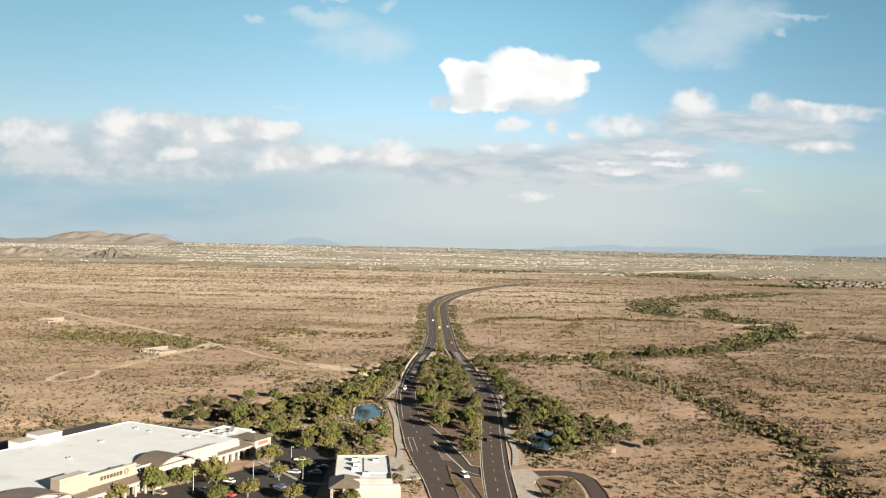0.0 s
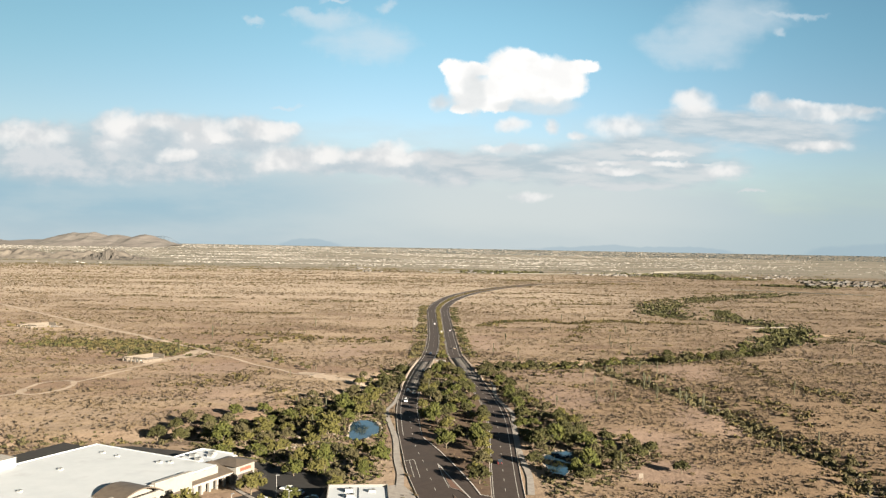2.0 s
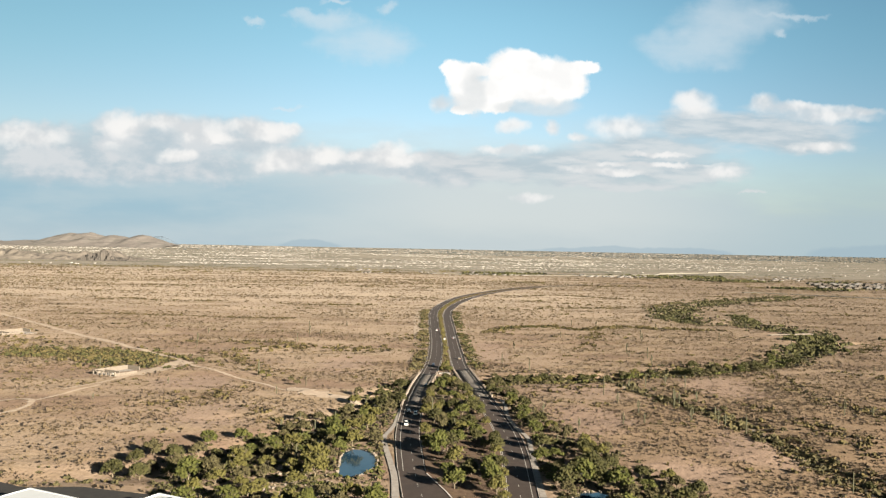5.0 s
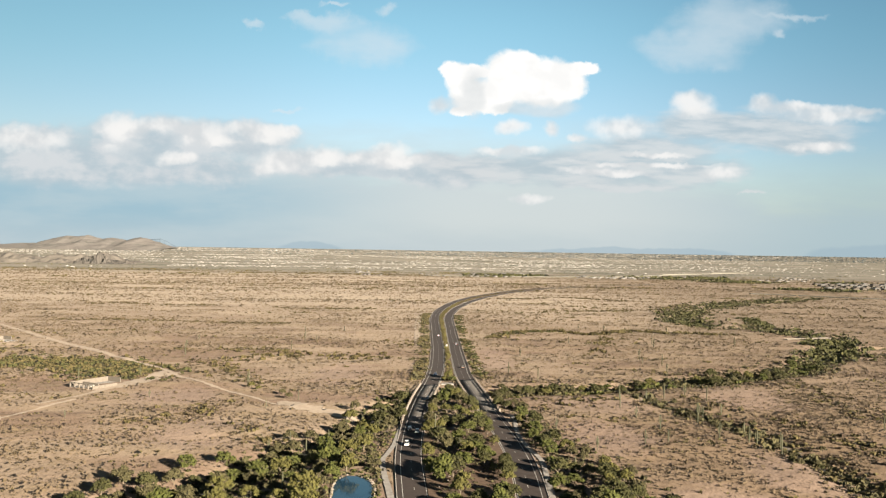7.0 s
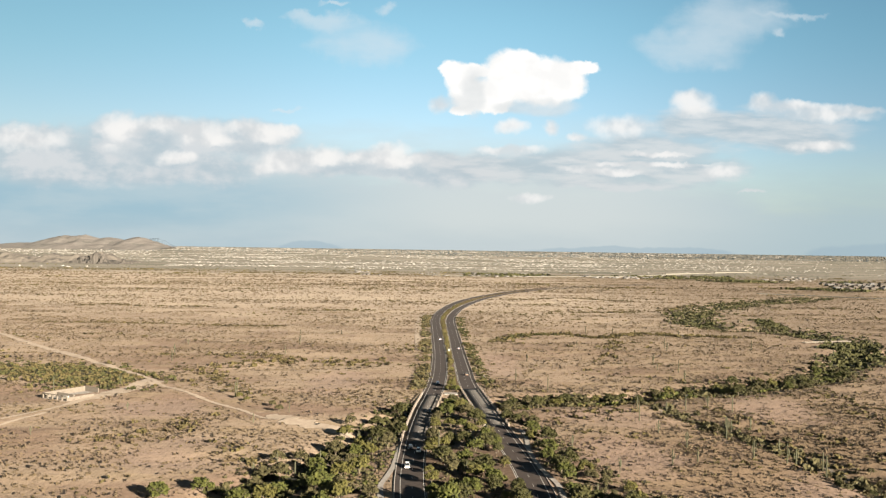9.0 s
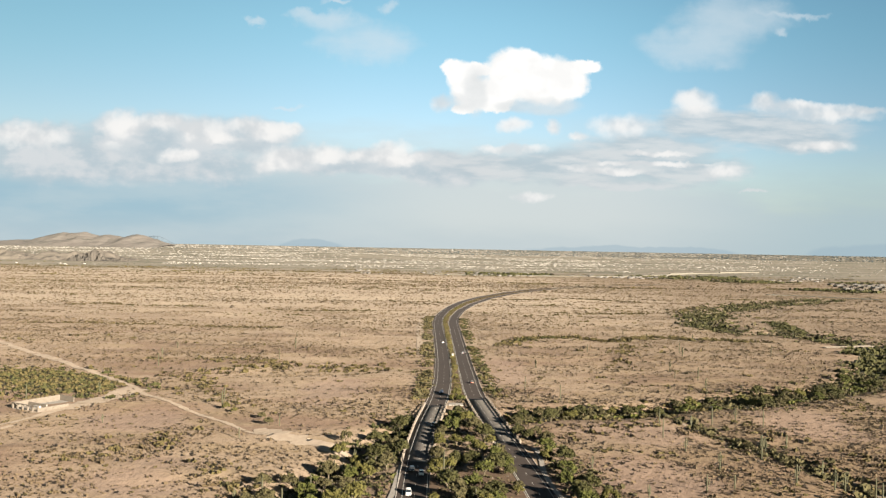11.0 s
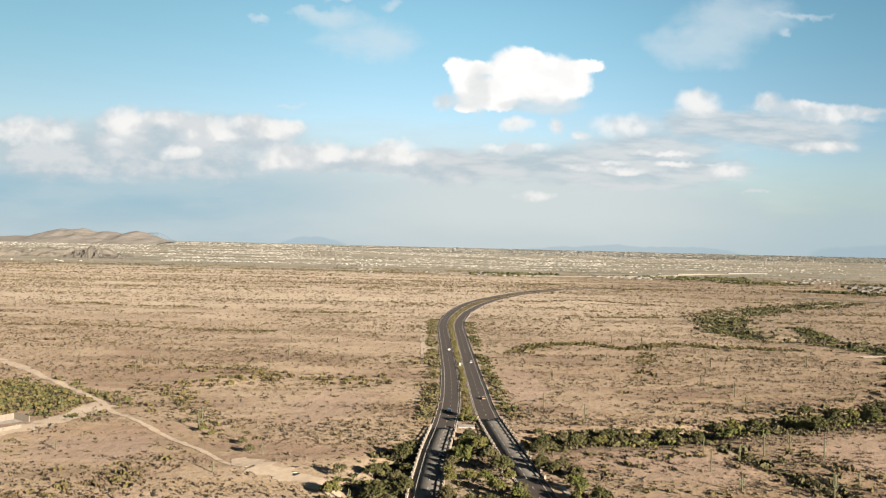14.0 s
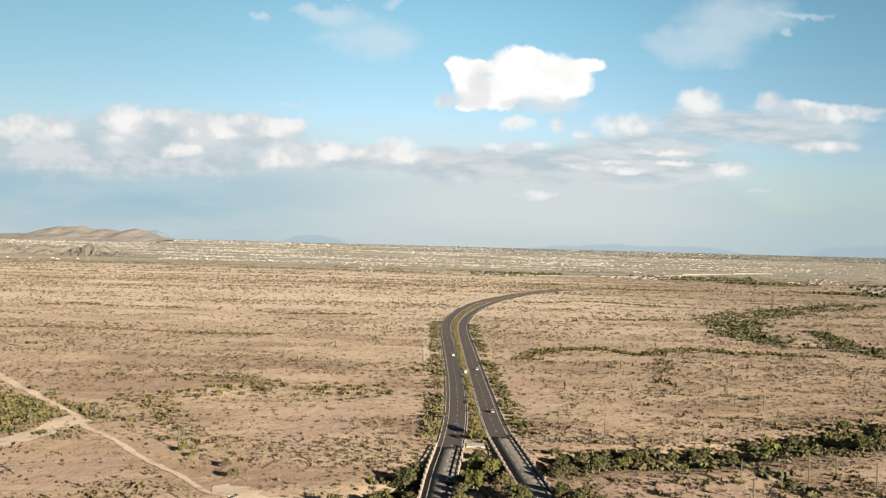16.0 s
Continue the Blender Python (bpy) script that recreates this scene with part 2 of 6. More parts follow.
def ground_material():
    """Desert soil: bare pinkish clay, pale sand, straw-coloured sward, in patches drawn out across the slope."""
    m = bpy.data.materials.new("desert_soil")
    m.use_nodes = True
    q = Nodes(m.node_tree)
    b = m.node_tree.nodes["Principled BSDF"]
    p = q.add("ShaderNodeNewGeometry").outputs["Position"]
    xyz = q.add("ShaderNodeSeparateXYZ")
    q.put(xyz.inputs[0], p)
    x, y, _ = xyz.outputs
    long = q.vec("MULTIPLY", p, (0.45, 1.0, 1.0))
    broad = q.noise(long, 0.006, 5.0, 0.6)[0]
    patch = q.noise(long, 0.016, 5.0, 0.58)[0]
    mid = q.noise(long, 0.05, 5.0, 0.62)[0]
    small = q.noise(long, 0.22, 4.0, 0.65)[0]
    speck = q.noise(p, 0.9, 3.0, 0.6)[0]
    sand, clay, straw, pale, litter = SOIL
    col = q.mix(q.step(patch, 0.42, 0.60), sand, clay)
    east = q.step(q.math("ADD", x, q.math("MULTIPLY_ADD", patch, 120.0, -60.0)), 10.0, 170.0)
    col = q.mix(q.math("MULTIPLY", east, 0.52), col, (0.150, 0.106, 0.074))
    col = q.mix(q.math("MULTIPLY", q.step(mid, 0.46, 0.66), 0.7), col, straw)
    col = q.mix(q.math("MULTIPLY", q.step(small, 0.54, 0.72), 0.45), col, pale)
    col = q.mix(q.math("MULTIPLY", q.step(q.noise(long, 0.11, 5.0, 0.7)[0], 0.53, 0.70), 0.55), col, litter)
    col = q.mix(q.math("MULTIPLY", q.step(speck, 0.50, 0.66), 0.35), col, litter)
    # browner, darker ground towards the garden, most of all on the east side
    near_brown = q.math("MULTIPLY", q.step(q.math("MULTIPLY_ADD", patch, 160.0, y), 800.0, 540.0), q.step(q.math("MULTIPLY_ADD", mid, 60.0, x), 30.0, 150.0, 0.14, 0.82))
    col = q.mix(near_brown, col, q.mix(small, (0.118, 0.080, 0.050), (0.172, 0.122, 0.080)))
    # bare scalds, swept clean of plants
    for cx, cy, rx, ry in SCALDS:
        d = q.vec("MULTIPLY_ADD", p, (1 / rx, 1 / ry, 0), (-cx / rx, -cy / ry, 0))
        d = q.math("ADD", q.vec("DOT_PRODUCT", d, d), q.math("MULTIPLY_ADD", mid, 2.4, -1.2))
        col = q.mix(q.step(d, 1.3, 0.3, 0.0, 0.6), col, BARE)
    # paler soil with distance: haze put into the ground colour
    far = q.step(y, 700.0, 1500.0)
    strips = q.noise(q.vec("MULTIPLY", p, (0.22, 1.0, 1.0)), 0.014, 6.0, 0.65)[0]
    plain = q.mix(q.step(strips, 0.4, 0.6), (0.290, 0.238, 0.184), (0.330, 0.273, 0.212))
    col = q.mix(q.math("MULTIPLY", far, 0.75), col, plain)
    # darker brown soil further to the east
    far_east = q.step(q.math("ADD", x, q.math("MULTIPLY_ADD", patch, 300.0, -150.0)), 120.0, 520.0)
    col = q.mix(q.math("MULTIPLY", far_east, 0.7), col, (0.150, 0.110, 0.078))
    suburb = q.step(q.math("ADD", y, q.math("MULTIPLY_ADD", broad, 600.0, -300.0)), 2300.0, 3000.0)
    green = q.mix(q.step(strips, 0.36, 0.62), (0.088, 0.086, 0.071), (0.160, 0.146, 0.122))
    col = q.mix(q.math("MULTIPLY", suburb, 0.88), col, green)
    q.put(b.inputs["Base Color"], col)
    q.put(b.inputs["Roughness"], 0.95)
    q.put(b.inputs["Specular IOR Level"], 0.1)
    n = q.add("ShaderNodeBump")
    q.put(n.inputs["Strength"], 0.55)
    q.put(n.inputs["Distance"], 1.0)
    q.put(n.inputs["Height"], q.math("ADD", q.math("MULTIPLY", speck, 0.35), q.math("MULTIPLY", q.noise(p, 0.16, 4.0, 0.55)[0], 1.1)))
    q.put(b.inputs["Normal"], n.outputs[0])
    return m


# sand, clay, straw, pale sand, litter
SOIL = ((0.236, 0.181, 0.133), (0.166, 0.116, 0.086), (0.207, 0.159, 0.105), (0.283, 0.225, 0.170), (0.092, 0.063, 0.039))
BARE = (0.196, 0.142, 0.114)
SCALDS = [(-70, 664, 21, 47), (33, 747, 16, 62), (-146, 575, 25, 31), (75, 572, 32, 24), (67, 495, 22, 39), (-111, 485, 22, 28), (126, 435, 19, 39), (164, 602, 25, 46), (89, 399, 21, 24), (82, 345, 20, 20)]
M_SOIL = ground_material()
M_DIRT = material("dirt_track", (0.236, 0.186, 0.141), (0.285, 0.231, 0.178), 0.4, 0.95, stain=(0.190, 0.147, 0.103), stain_scale=0.12, bump=0.3, bump_scale=2.0, local=False)
M_BED = material("garden_soil", (0.056, 0.034, 0.021), (0.089, 0.059, 0.038), 0.5, 0.95, stain=(0.105, 0.061, 0.040), stain_scale=0.08, bump=0.5, bump_scale=1.5, local=False)
M_WASH = material("wash_sand", (0.149, 0.121, 0.092), (0.195, 0.163, 0.129), 0.3, 0.95, stain=(0.092, 0.073, 0.052), stain_scale=0.1, bump=0.4, bump_scale=1.2, local=False)
M_ASPHALT = material("asphalt", (0.025, 0.018, 0.015), (0.034, 0.025, 0.021), 0.35, 0.9, stain=(0.021, 0.017, 0.015), stain_scale=0.06, bump=0.15, bump_scale=14.0, local=False)
M_OLD_ASPHALT = material("lot_asphalt", (0.013, 0.012, 0.012), (0.020, 0.019, 0.017), 0.4, 0.9, stain=(0.028, 0.026, 0.022), stain_scale=0.12, local=False)
M_DECK = material("bridge_concrete_deck", (0.065, 0.056, 0.050), (0.085, 0.078, 0.070), 0.3, 0.9, stain=(0.050, 0.044, 0.040), stain_scale=0.1, local=False)
M_CONCRETE = material("concrete", (0.168, 0.152, 0.137), (0.219, 0.202, 0.183), 0.5, 0.9, stain=(0.132, 0.116, 0.100), stain_scale=0.3, local=False)
M_RAIL = material("bridge_wall_render", (0.139, 0.115, 0.094), (0.177, 0.151, 0.125), 0.8, 0.9, stain=(0.094, 0.076, 0.060), stain_scale=0.5)
M_PAINT = material("road_paint", (0.272, 0.264, 0.246), (0.342, 0.333, 0.316), 1.5, 0.8, stain=(0.176, 0.162, 0.149), stain_scale=0.4, stain_from=0.6, local=False)
M_PAVER = material("brick_paver", (0.078, 0.043, 0.031), (0.105, 0.060, 0.043), 2.0, 0.9, local=False)
M_RED_KERB = material("red_kerb_paint", (0.112, 0.050, 0.044), (0.144, 0.070, 0.062), 1.0, 0.85, local=False)
M_WATER = material("pond_water", (0.010, 0.026, 0.045), (0.014, 0.034, 0.055), 0.2, 0.08, bump=0.05, bump_scale=0.8)
M_WATER.node_tree.nodes["Principled BSDF"].inputs["Specular IOR Level"].default_value = 0.2
M_WATER.node_tree.nodes["Principled BSDF"].inputs["IOR"].default_value = 1.33
M_ROOF_WHITE = material("white_roof_membrane", (0.311, 0.331, 0.348), (0.342, 0.359, 0.376), 0.15, 0.6, stain=(0.268, 0.282, 0.293), stain_scale=0.07, stain_from=0.58)
M_STUCCO = material("cream_stucco", (0.146, 0.136, 0.122), (0.164, 0.154, 0.140), 0.8, 0.9, stain=(0.133, 0.116, 0.098), stain_scale=0.25)
M_STUCCO_TAN = material("tan_stucco", (0.142, 0.116, 0.092), (0.157, 0.133, 0.108), 0.8, 0.9, stain=(0.121, 0.099, 0.078), stain_scale=0.25)
M_METAL_ROOF = material("brown_metal_roof", (0.070, 0.056, 0.044), (0.094, 0.077, 0.061), 0.6, 0.55, metal=0.2)
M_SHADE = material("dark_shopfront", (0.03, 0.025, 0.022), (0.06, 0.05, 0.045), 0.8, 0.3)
M_TRIM = material("white_trim", (0.194, 0.183, 0.165), (0.216, 0.205, 0.188), 1.0, 0.8)
M_STEEL = material("grey_steel", (0.234, 0.234, 0.234), (0.312, 0.312, 0.304), 2.0, 0.45, metal=0.6)
M_GLASS = material("dark_glass", (0.012, 0.015, 0.018), (0.02, 0.025, 0.03), 1.0, 0.08)
M_RED = material("red_sign_face", (0.328, 0.039, 0.027), (0.390, 0.055, 0.039), 1.0, 0.6)
M_BLACK = material("black_letters", (0.02, 0.018, 0.016), (0.03, 0.028, 0.026), 1.0, 0.6)
M_RUBBER = material("tyre_rubber", (0.015, 0.015, 0.015), (0.03, 0.03, 0.03), 4.0, 0.9)
M_LAMP = material("lamp_glass", (0.75, 0.74, 0.70), (0.85, 0.84, 0.80), 1.0, 0.2)
M_TAIL = material("tail_lamp_glass", (0.30, 0.02, 0.015), (0.38, 0.03, 0.02), 1.0, 0.2)
M_BLOCK = material("bare_block_wall", (0.090, 0.076, 0.061), (0.110, 0.094, 0.078), 1.2, 0.95, stain=(0.068, 0.055, 0.043), stain_scale=0.4)
M_ROCK = material("boulder_stone", (0.112, 0.093, 0.076), (0.158, 0.135, 0.112), 1.5, 0.95, stain=(0.075, 0.061, 0.049), stain_scale=0.6, bump=0.5, bump_scale=3.0)
M_HILL = material("bare_hill_slope", (0.078, 0.070, 0.065), (0.098, 0.090, 0.083), 0.006, 0.95, stain=(0.059, 0.056, 0.051), stain_scale=0.012, stain_from=0.5, bump=0.8, bump_scale=0.02, local=False)
M_CRAG = material("dark_crag", (0.060, 0.053, 0.046), (0.096, 0.084, 0.071), 0.02, 0.95, stain=(0.032, 0.029, 0.027), stain_scale=0.035, stain_from=0.5, bump=1.0, bump_scale=0.06, local=False)
M_DARK_ROCK = material("dark_rock_face", (0.040, 0.036, 0.032), (0.062, 0.055, 0.048), 0.02, 0.95, stain=(0.018, 0.017, 0.016), stain_scale=0.04, stain_from=0.5, bump=1.0, bump_scale=0.08, local=False)
# far hills: the blue of the haze is put into their colour
M_FAR_HILL = material("far_hazed_range", (0.051, 0.071, 0.094), (0.055, 0.075, 0.098), 0.004, 1.0, local=False)
M_BARK = material("tree_bark", (0.073, 0.061, 0.041), (0.110, 0.089, 0.063), 3.0, 0.95)
M_CACTUS = material("saguaro_skin", (0.035, 0.037, 0.020), (0.054, 0.052, 0.031), 2.0, 0.85, stain=(0.064, 0.053, 0.035), stain_scale=0.9)


def leaf_material(name, a, b, c, soft=0.62):
    return material(name, a, b, 0.22, 0.8, island=c, local=False, soft=soft)


M_LEAF_GREEN = leaf_material("green_leaves", (0.034, 0.042, 0.008), (0.053, 0.059, 0.012), (0.068, 0.070, 0.016))
M_LEAF_YELLOW = leaf_material("yellow_green_leaves", (0.054, 0.050, 0.012), (0.073, 0.068, 0.017), (0.088, 0.080, 0.022))
M_LEAF_GREY = leaf_material("grey_green_leaves", (0.040, 0.036, 0.015), (0.057, 0.051, 0.022), (0.071, 0.061, 0.027))
M_LEAF_DARK = leaf_material("dark_green_leaves", (0.027, 0.029, 0.008), (0.041, 0.041, 0.012), (0.052, 0.049, 0.016))
M_SCRUB = leaf_material("desert_scrub_twigs", (0.088, 0.061, 0.031), (0.112, 0.080, 0.042), (0.126, 0.091, 0.050), 0.84)
M_STRAW = leaf_material("dry_grass", (0.150, 0.106, 0.062), (0.178, 0.130, 0.078), (0.196, 0.144, 0.088), 0.92)
M_SCRUB_GREEN = leaf_material("wash_scrub_leaves", (0.072, 0.057, 0.020), (0.095, 0.076, 0.028), (0.110, 0.087, 0.035), 0.76)
M_FAR_TREES = leaf_material("far_tree_leaves", (0.040, 0.044, 0.030), (0.056, 0.060, 0.042), (0.074, 0.076, 0.054))
M_TOWN = material("town_walls_and_roofs", (0.098, 0.092, 0.085), (0.132, 0.127, 0.119), 0.01, 0.9, island=(0.067, 0.060, 0.054), local=False)


# ---- helpers ----
def part(name, bm, mat, parent=None, label=""):
    """Links a bmesh as one mesh object, under a thing or a part."""
    me = bpy.data.meshes.new(name)
    bm.normal_update()
    bm.to_mesh(me)
    bm.free()
    me.materials.append(mat)
    ob = new(name, me)
    if parent is not None:
        ob.parent = parent
    return tagged(ob, label)


def empty(name, m, label, category, group="", kind=""):
    ob = new(name)
    ob.empty_display_size = 0.3
    ob.matrix_basis = m
    return tagged(ob, label, category, group, kind)


def box(bm, x0, x1, y0, y1, z0, z1):
    v = [bm.verts.new(p) for p in ((x0, y0, z0), (x1, y0, z0), (x1, y1, z0), (x0, y1, z0), (x0, y0, z1), (x1, y0, z1), (x1, y1, z1), (x0, y1, z1))]
    for f in ((3, 2, 1, 0), (4, 5, 6, 7), (0, 1, 5, 4), (1, 2, 6, 5), (2, 3, 7, 6), (3, 0, 4, 7)):
        bm.faces.new([v[i] for i in f])
    return bm


def boxes(*sizes):
    bm = bmesh.new()
    for s in sizes:
        box(bm, *s)
    return bm


def prism(poly, z0, z1, bm=None):
    """An upright block on a plan outline (anticlockwise)."""
    bm = bm or bmesh.new()
    n = len(poly)
    area = sum(poly[i][0] * poly[(i + 1) % n][1] - poly[(i + 1) % n][0] * poly[i][1] for i in range(n))
    if area < 0:
        poly = poly[::-1]
    lo = [bm.verts.new((x, y, z0)) for x, y in poly]
    hi = [bm.verts.new((x, y, z1)) for x, y in poly]
    bm.faces.new(hi)
    bm.faces.new(lo[::-1])
    for i in range(n):
        bm.faces.new((lo[i], lo[(i + 1) % n], hi[(i + 1) % n], hi[i]))
    return bm


def tube(bm, a, b, r0, r1, n=8):
    a, b = Vector(a), Vector(b)
    turn = (b - a).to_track_quat("Z", "Y").to_matrix()
    lo = [bm.verts.new(a + turn @ Vector((r0 * math.cos(2 * math.pi * i / n), r0 * math.sin(2 * math.pi * i / n), 0))) for i in range(n)]
    hi = [bm.verts.new(b + turn @ Vector((r1 * math.cos(2 * math.pi * i / n), r1 * math.sin(2 * math.pi * i / n), 0))) for i in range(n)]
    for i in range(n):
        bm.faces.new((lo[i], lo[(i + 1) % n], hi[(i + 1) % n], hi[i]))
    bm.faces.new(hi)
    bm.faces.new(lo[::-1])
    return bm


def mesh_np(name, verts, tris, mat):
    me = bpy.data.meshes.new(name)
    me.vertices.add(len(verts))
    me.vertices.foreach_set("co", np.ascontiguousarray(verts, dtype=np.float32).ravel())
    me.loops.add(tris.size)
    me.loops.foreach_set("vertex_index", np.ascontiguousarray(tris, dtype=np.int32).ravel())
    k = tris.shape[1]
    me.polygons.add(len(tris))
    me.polygons.foreach_set("loop_start", np.arange(0, tris.size, k, dtype=np.int32))
    me.polygons.foreach_set("loop_total", np.full(len(tris), k, dtype=np.int32))
    me.update(calc_edges=True)
    me.validate()
    me.materials.append(mat)
    return new(name, me)


_GRID = np.random.RandomState(7).rand(256, 256)


def value_noise(x, y):
    xi, yi = np.floor(x).astype(int), np.floor(y).astype(int)
    fx, fy = x - xi, y - yi
    fx, fy = fx * fx * (3 - 2 * fx), fy * fy * (3 - 2 * fy)
    g = lambda a, b: _GRID[a % 256, b % 256]
    return (g(xi, yi) * (1 - fx) + g(xi + 1, yi) * fx) * (1 - fy) + (g(xi, yi + 1) * (1 - fx) + g(xi + 1, yi + 1) * fx) * fy


def fbm(x, y, octaves=4):
    total, amp, norm = 0, 1.0, 0
    for i in range(octaves):
        total = total + amp * value_noise(x * 2 ** i + 17.3 * i, y * 2 ** i + 5.1 * i)
        norm += amp
        amp *= 0.55
    return total / norm


def away(px, py, line):
    """How far points lie from a plan line."""
    best = np.full(np.shape(px), 1e9)
    for (ax, ay), (bx, by) in zip(line[:-1], line[1:]):
        dx, dy = bx - ax, by - ay
        s = np.clip(((px - ax) * dx + (py - ay) * dy) / (dx * dx + dy * dy), 0, 1)
        best = np.minimum(best, np.hypot(px - ax - s * dx, py - ay - s * dy))
    return best


def smooth_line(points, step=4.0, soft=3):
    """A road line that is monotone in y, resampled and rounded."""
    ys = np.arange(points[0][1], points[-1][1] + 0.1, step)
    xs = np.interp(ys, [p[1] for p in points], [p[0] for p in points])
    for _ in range(soft):
        mid = (xs[:-2] + 2 * xs[1:-1] + xs[2:]) / 4
        xs[1:-1] = mid
    return np.stack([xs, ys], 1)


def inside(x, y, poly):
    hit = np.zeros(np.shape(x), bool)
    n = len(poly)
    for i in range(n):
        (ax, ay), (bx, by) = poly[i], poly[(i + 1) % n]
        if ay == by:
            continue
        hit ^= ((ay > y) != (by > y)) & (x < (bx - ax) * (y - ay) / (by - ay) + ax)
    return hit


# ---- plan: road lines, washes ----
WEST_ROAD = smooth_line([(-13.0, 395), (-15.7, 430), (-17.2, 454), (-17.7, 491), (-17.1, 535), (-14.7, 588), (-11.6, 626), (-9.4, 664), (-8.2, 700), (-7.9, 750), (-8.3, 805), (-9.8, 875),
                         (-12.0, 973), (-14.6, 1080), (-13.6, 1160), (-8.0, 1240), (4.5, 1351), (21, 1450), (49, 1560), (98, 1700), (147, 1812), (203, 1908), (330, 2060), (520, 2220)], soft=14)
EAST_ROAD = smooth_line([(19.8, 180), (19.9, 292), (20.2, 312), (21.4, 343), (22.7, 374), (23.8, 398), (24.8, 428), (24.7, 452), (23.4, 480), (20.2, 517), (15.8, 565), (10.8, 622), (8.4, 650), (7.0, 687),
                         (6.4, 730), (5.3, 782), (4.3, 850), (2.9, 940), (0.8, 1087), (3.0, 1163), (12, 1266), (31.5, 1392), (64, 1536), (112, 1682), (158, 1785), (215, 1885), (345, 2040), (530, 2195)], soft=14)
WASH_MAIN = [(-186, 359), (-144, 375), (-99, 393), (-83, 418), (-68, 448), (-52, 480), (-38, 522), (-26, 570), (-8, 600), (24, 602), (47, 617), (72, 619), (99, 631), (128, 647), (157, 655), (195, 679), (231, 704), (277, 765),
             (323, 833), (350, 900), (363, 940), (350, 1000), (330, 1040), (290, 1040), (275, 1090), (290, 1182), (337, 1303), (432, 1447), (540, 1534), (666, 1672)]
WASH_EAST = [(100, 640), (112, 566), (126, 537), (139, 496), (141, 453), (143, 409), (148, 380), (153, 350), (140, 310), (135, 280), (120, 200)]
WASH_FAR = [(334, 850), (383, 871), (410, 854), (404, 798), (420, 740), (460, 700)]
WASHES = ((WASH_MAIN, 3.0, 12.0), (WASH_EAST, 1.6, 8.0), (WASH_FAR, 3.6, 8.0))
FOOTBRIDGE = ((316, 920), (366, 938))


def rise(y):
    s = np.clip((y - 2900) / 2050, 0, 1)
    return 66 * s ** 1.3


def height(x, y):
    """The lie of the land."""
    x, y = np.asarray(x, float), np.asarray(y, float)
    road = np.minimum(away(x, y, WEST_ROAD[::6]), away(x, y, EAST_ROAD[::6]))
    calm = np.clip((road - 16) / 30, 0, 1)
    town = (y < 400) & (x < 75) & (x > -170)
    calm = np.where(town, 0, calm)
    z = rise(y) + calm * (fbm(x / 60, y / 40) - 0.5) * 1.6 * np.clip((2200 - y) / 600, 0, 1)
    z = z + calm * (fbm(x / 34 + 11, y / 19 + 5, 2) - 0.5) * 1.1 * np.clip((1700 - y) / 500, 0, 1)
    for line, deep, wide in WASHES:
        d = away(x, y, line)
        z = z - deep * np.exp(-(d / wide) ** 2) * np.where(town, np.clip((y - 350) / 50, 0, 1), 1)
    return z


def offset(line, d):
    t = np.gradient(line, axis=0)
    t /= np.linalg.norm(t, axis=1)[:, None]
    return line + np.stack([t[:, 1], -t[:, 0]], 1) * (np.asarray(d).reshape(-1, 1) if np.ndim(d) else d)


# ---- ground: one sheet to the horizon ----
def ground_sheet():
    xs = np.concatenate([np.linspace(-3600, -420, 40)[:-1], np.arange(-420, 480, 5.0), np.linspace(480, 3600, 40)])
    ys = np.concatenate([np.linspace(-1200, 240, 20)[:-1], np.arange(240, 1300, 5.0), np.linspace(1300, 4960, 90)])
    gx, gy = np.meshgrid(xs, ys)
    verts = np.stack([gx, gy, height(gx, gy) - 0.02], -1).reshape(-1, 3)
    w, h = len(xs), len(ys)
    i = (np.arange(h - 1)[:, None] * w + np.arange(w - 1)[None]).ravel()
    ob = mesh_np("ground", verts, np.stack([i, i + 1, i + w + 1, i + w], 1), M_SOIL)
    ob.data.polygons.foreach_set("use_smooth", np.ones(len(ob.data.polygons), bool))
    tagged(ob, "flat tan desert plain with dry grass and washes", "ground", kind="structure")


ground_sheet()


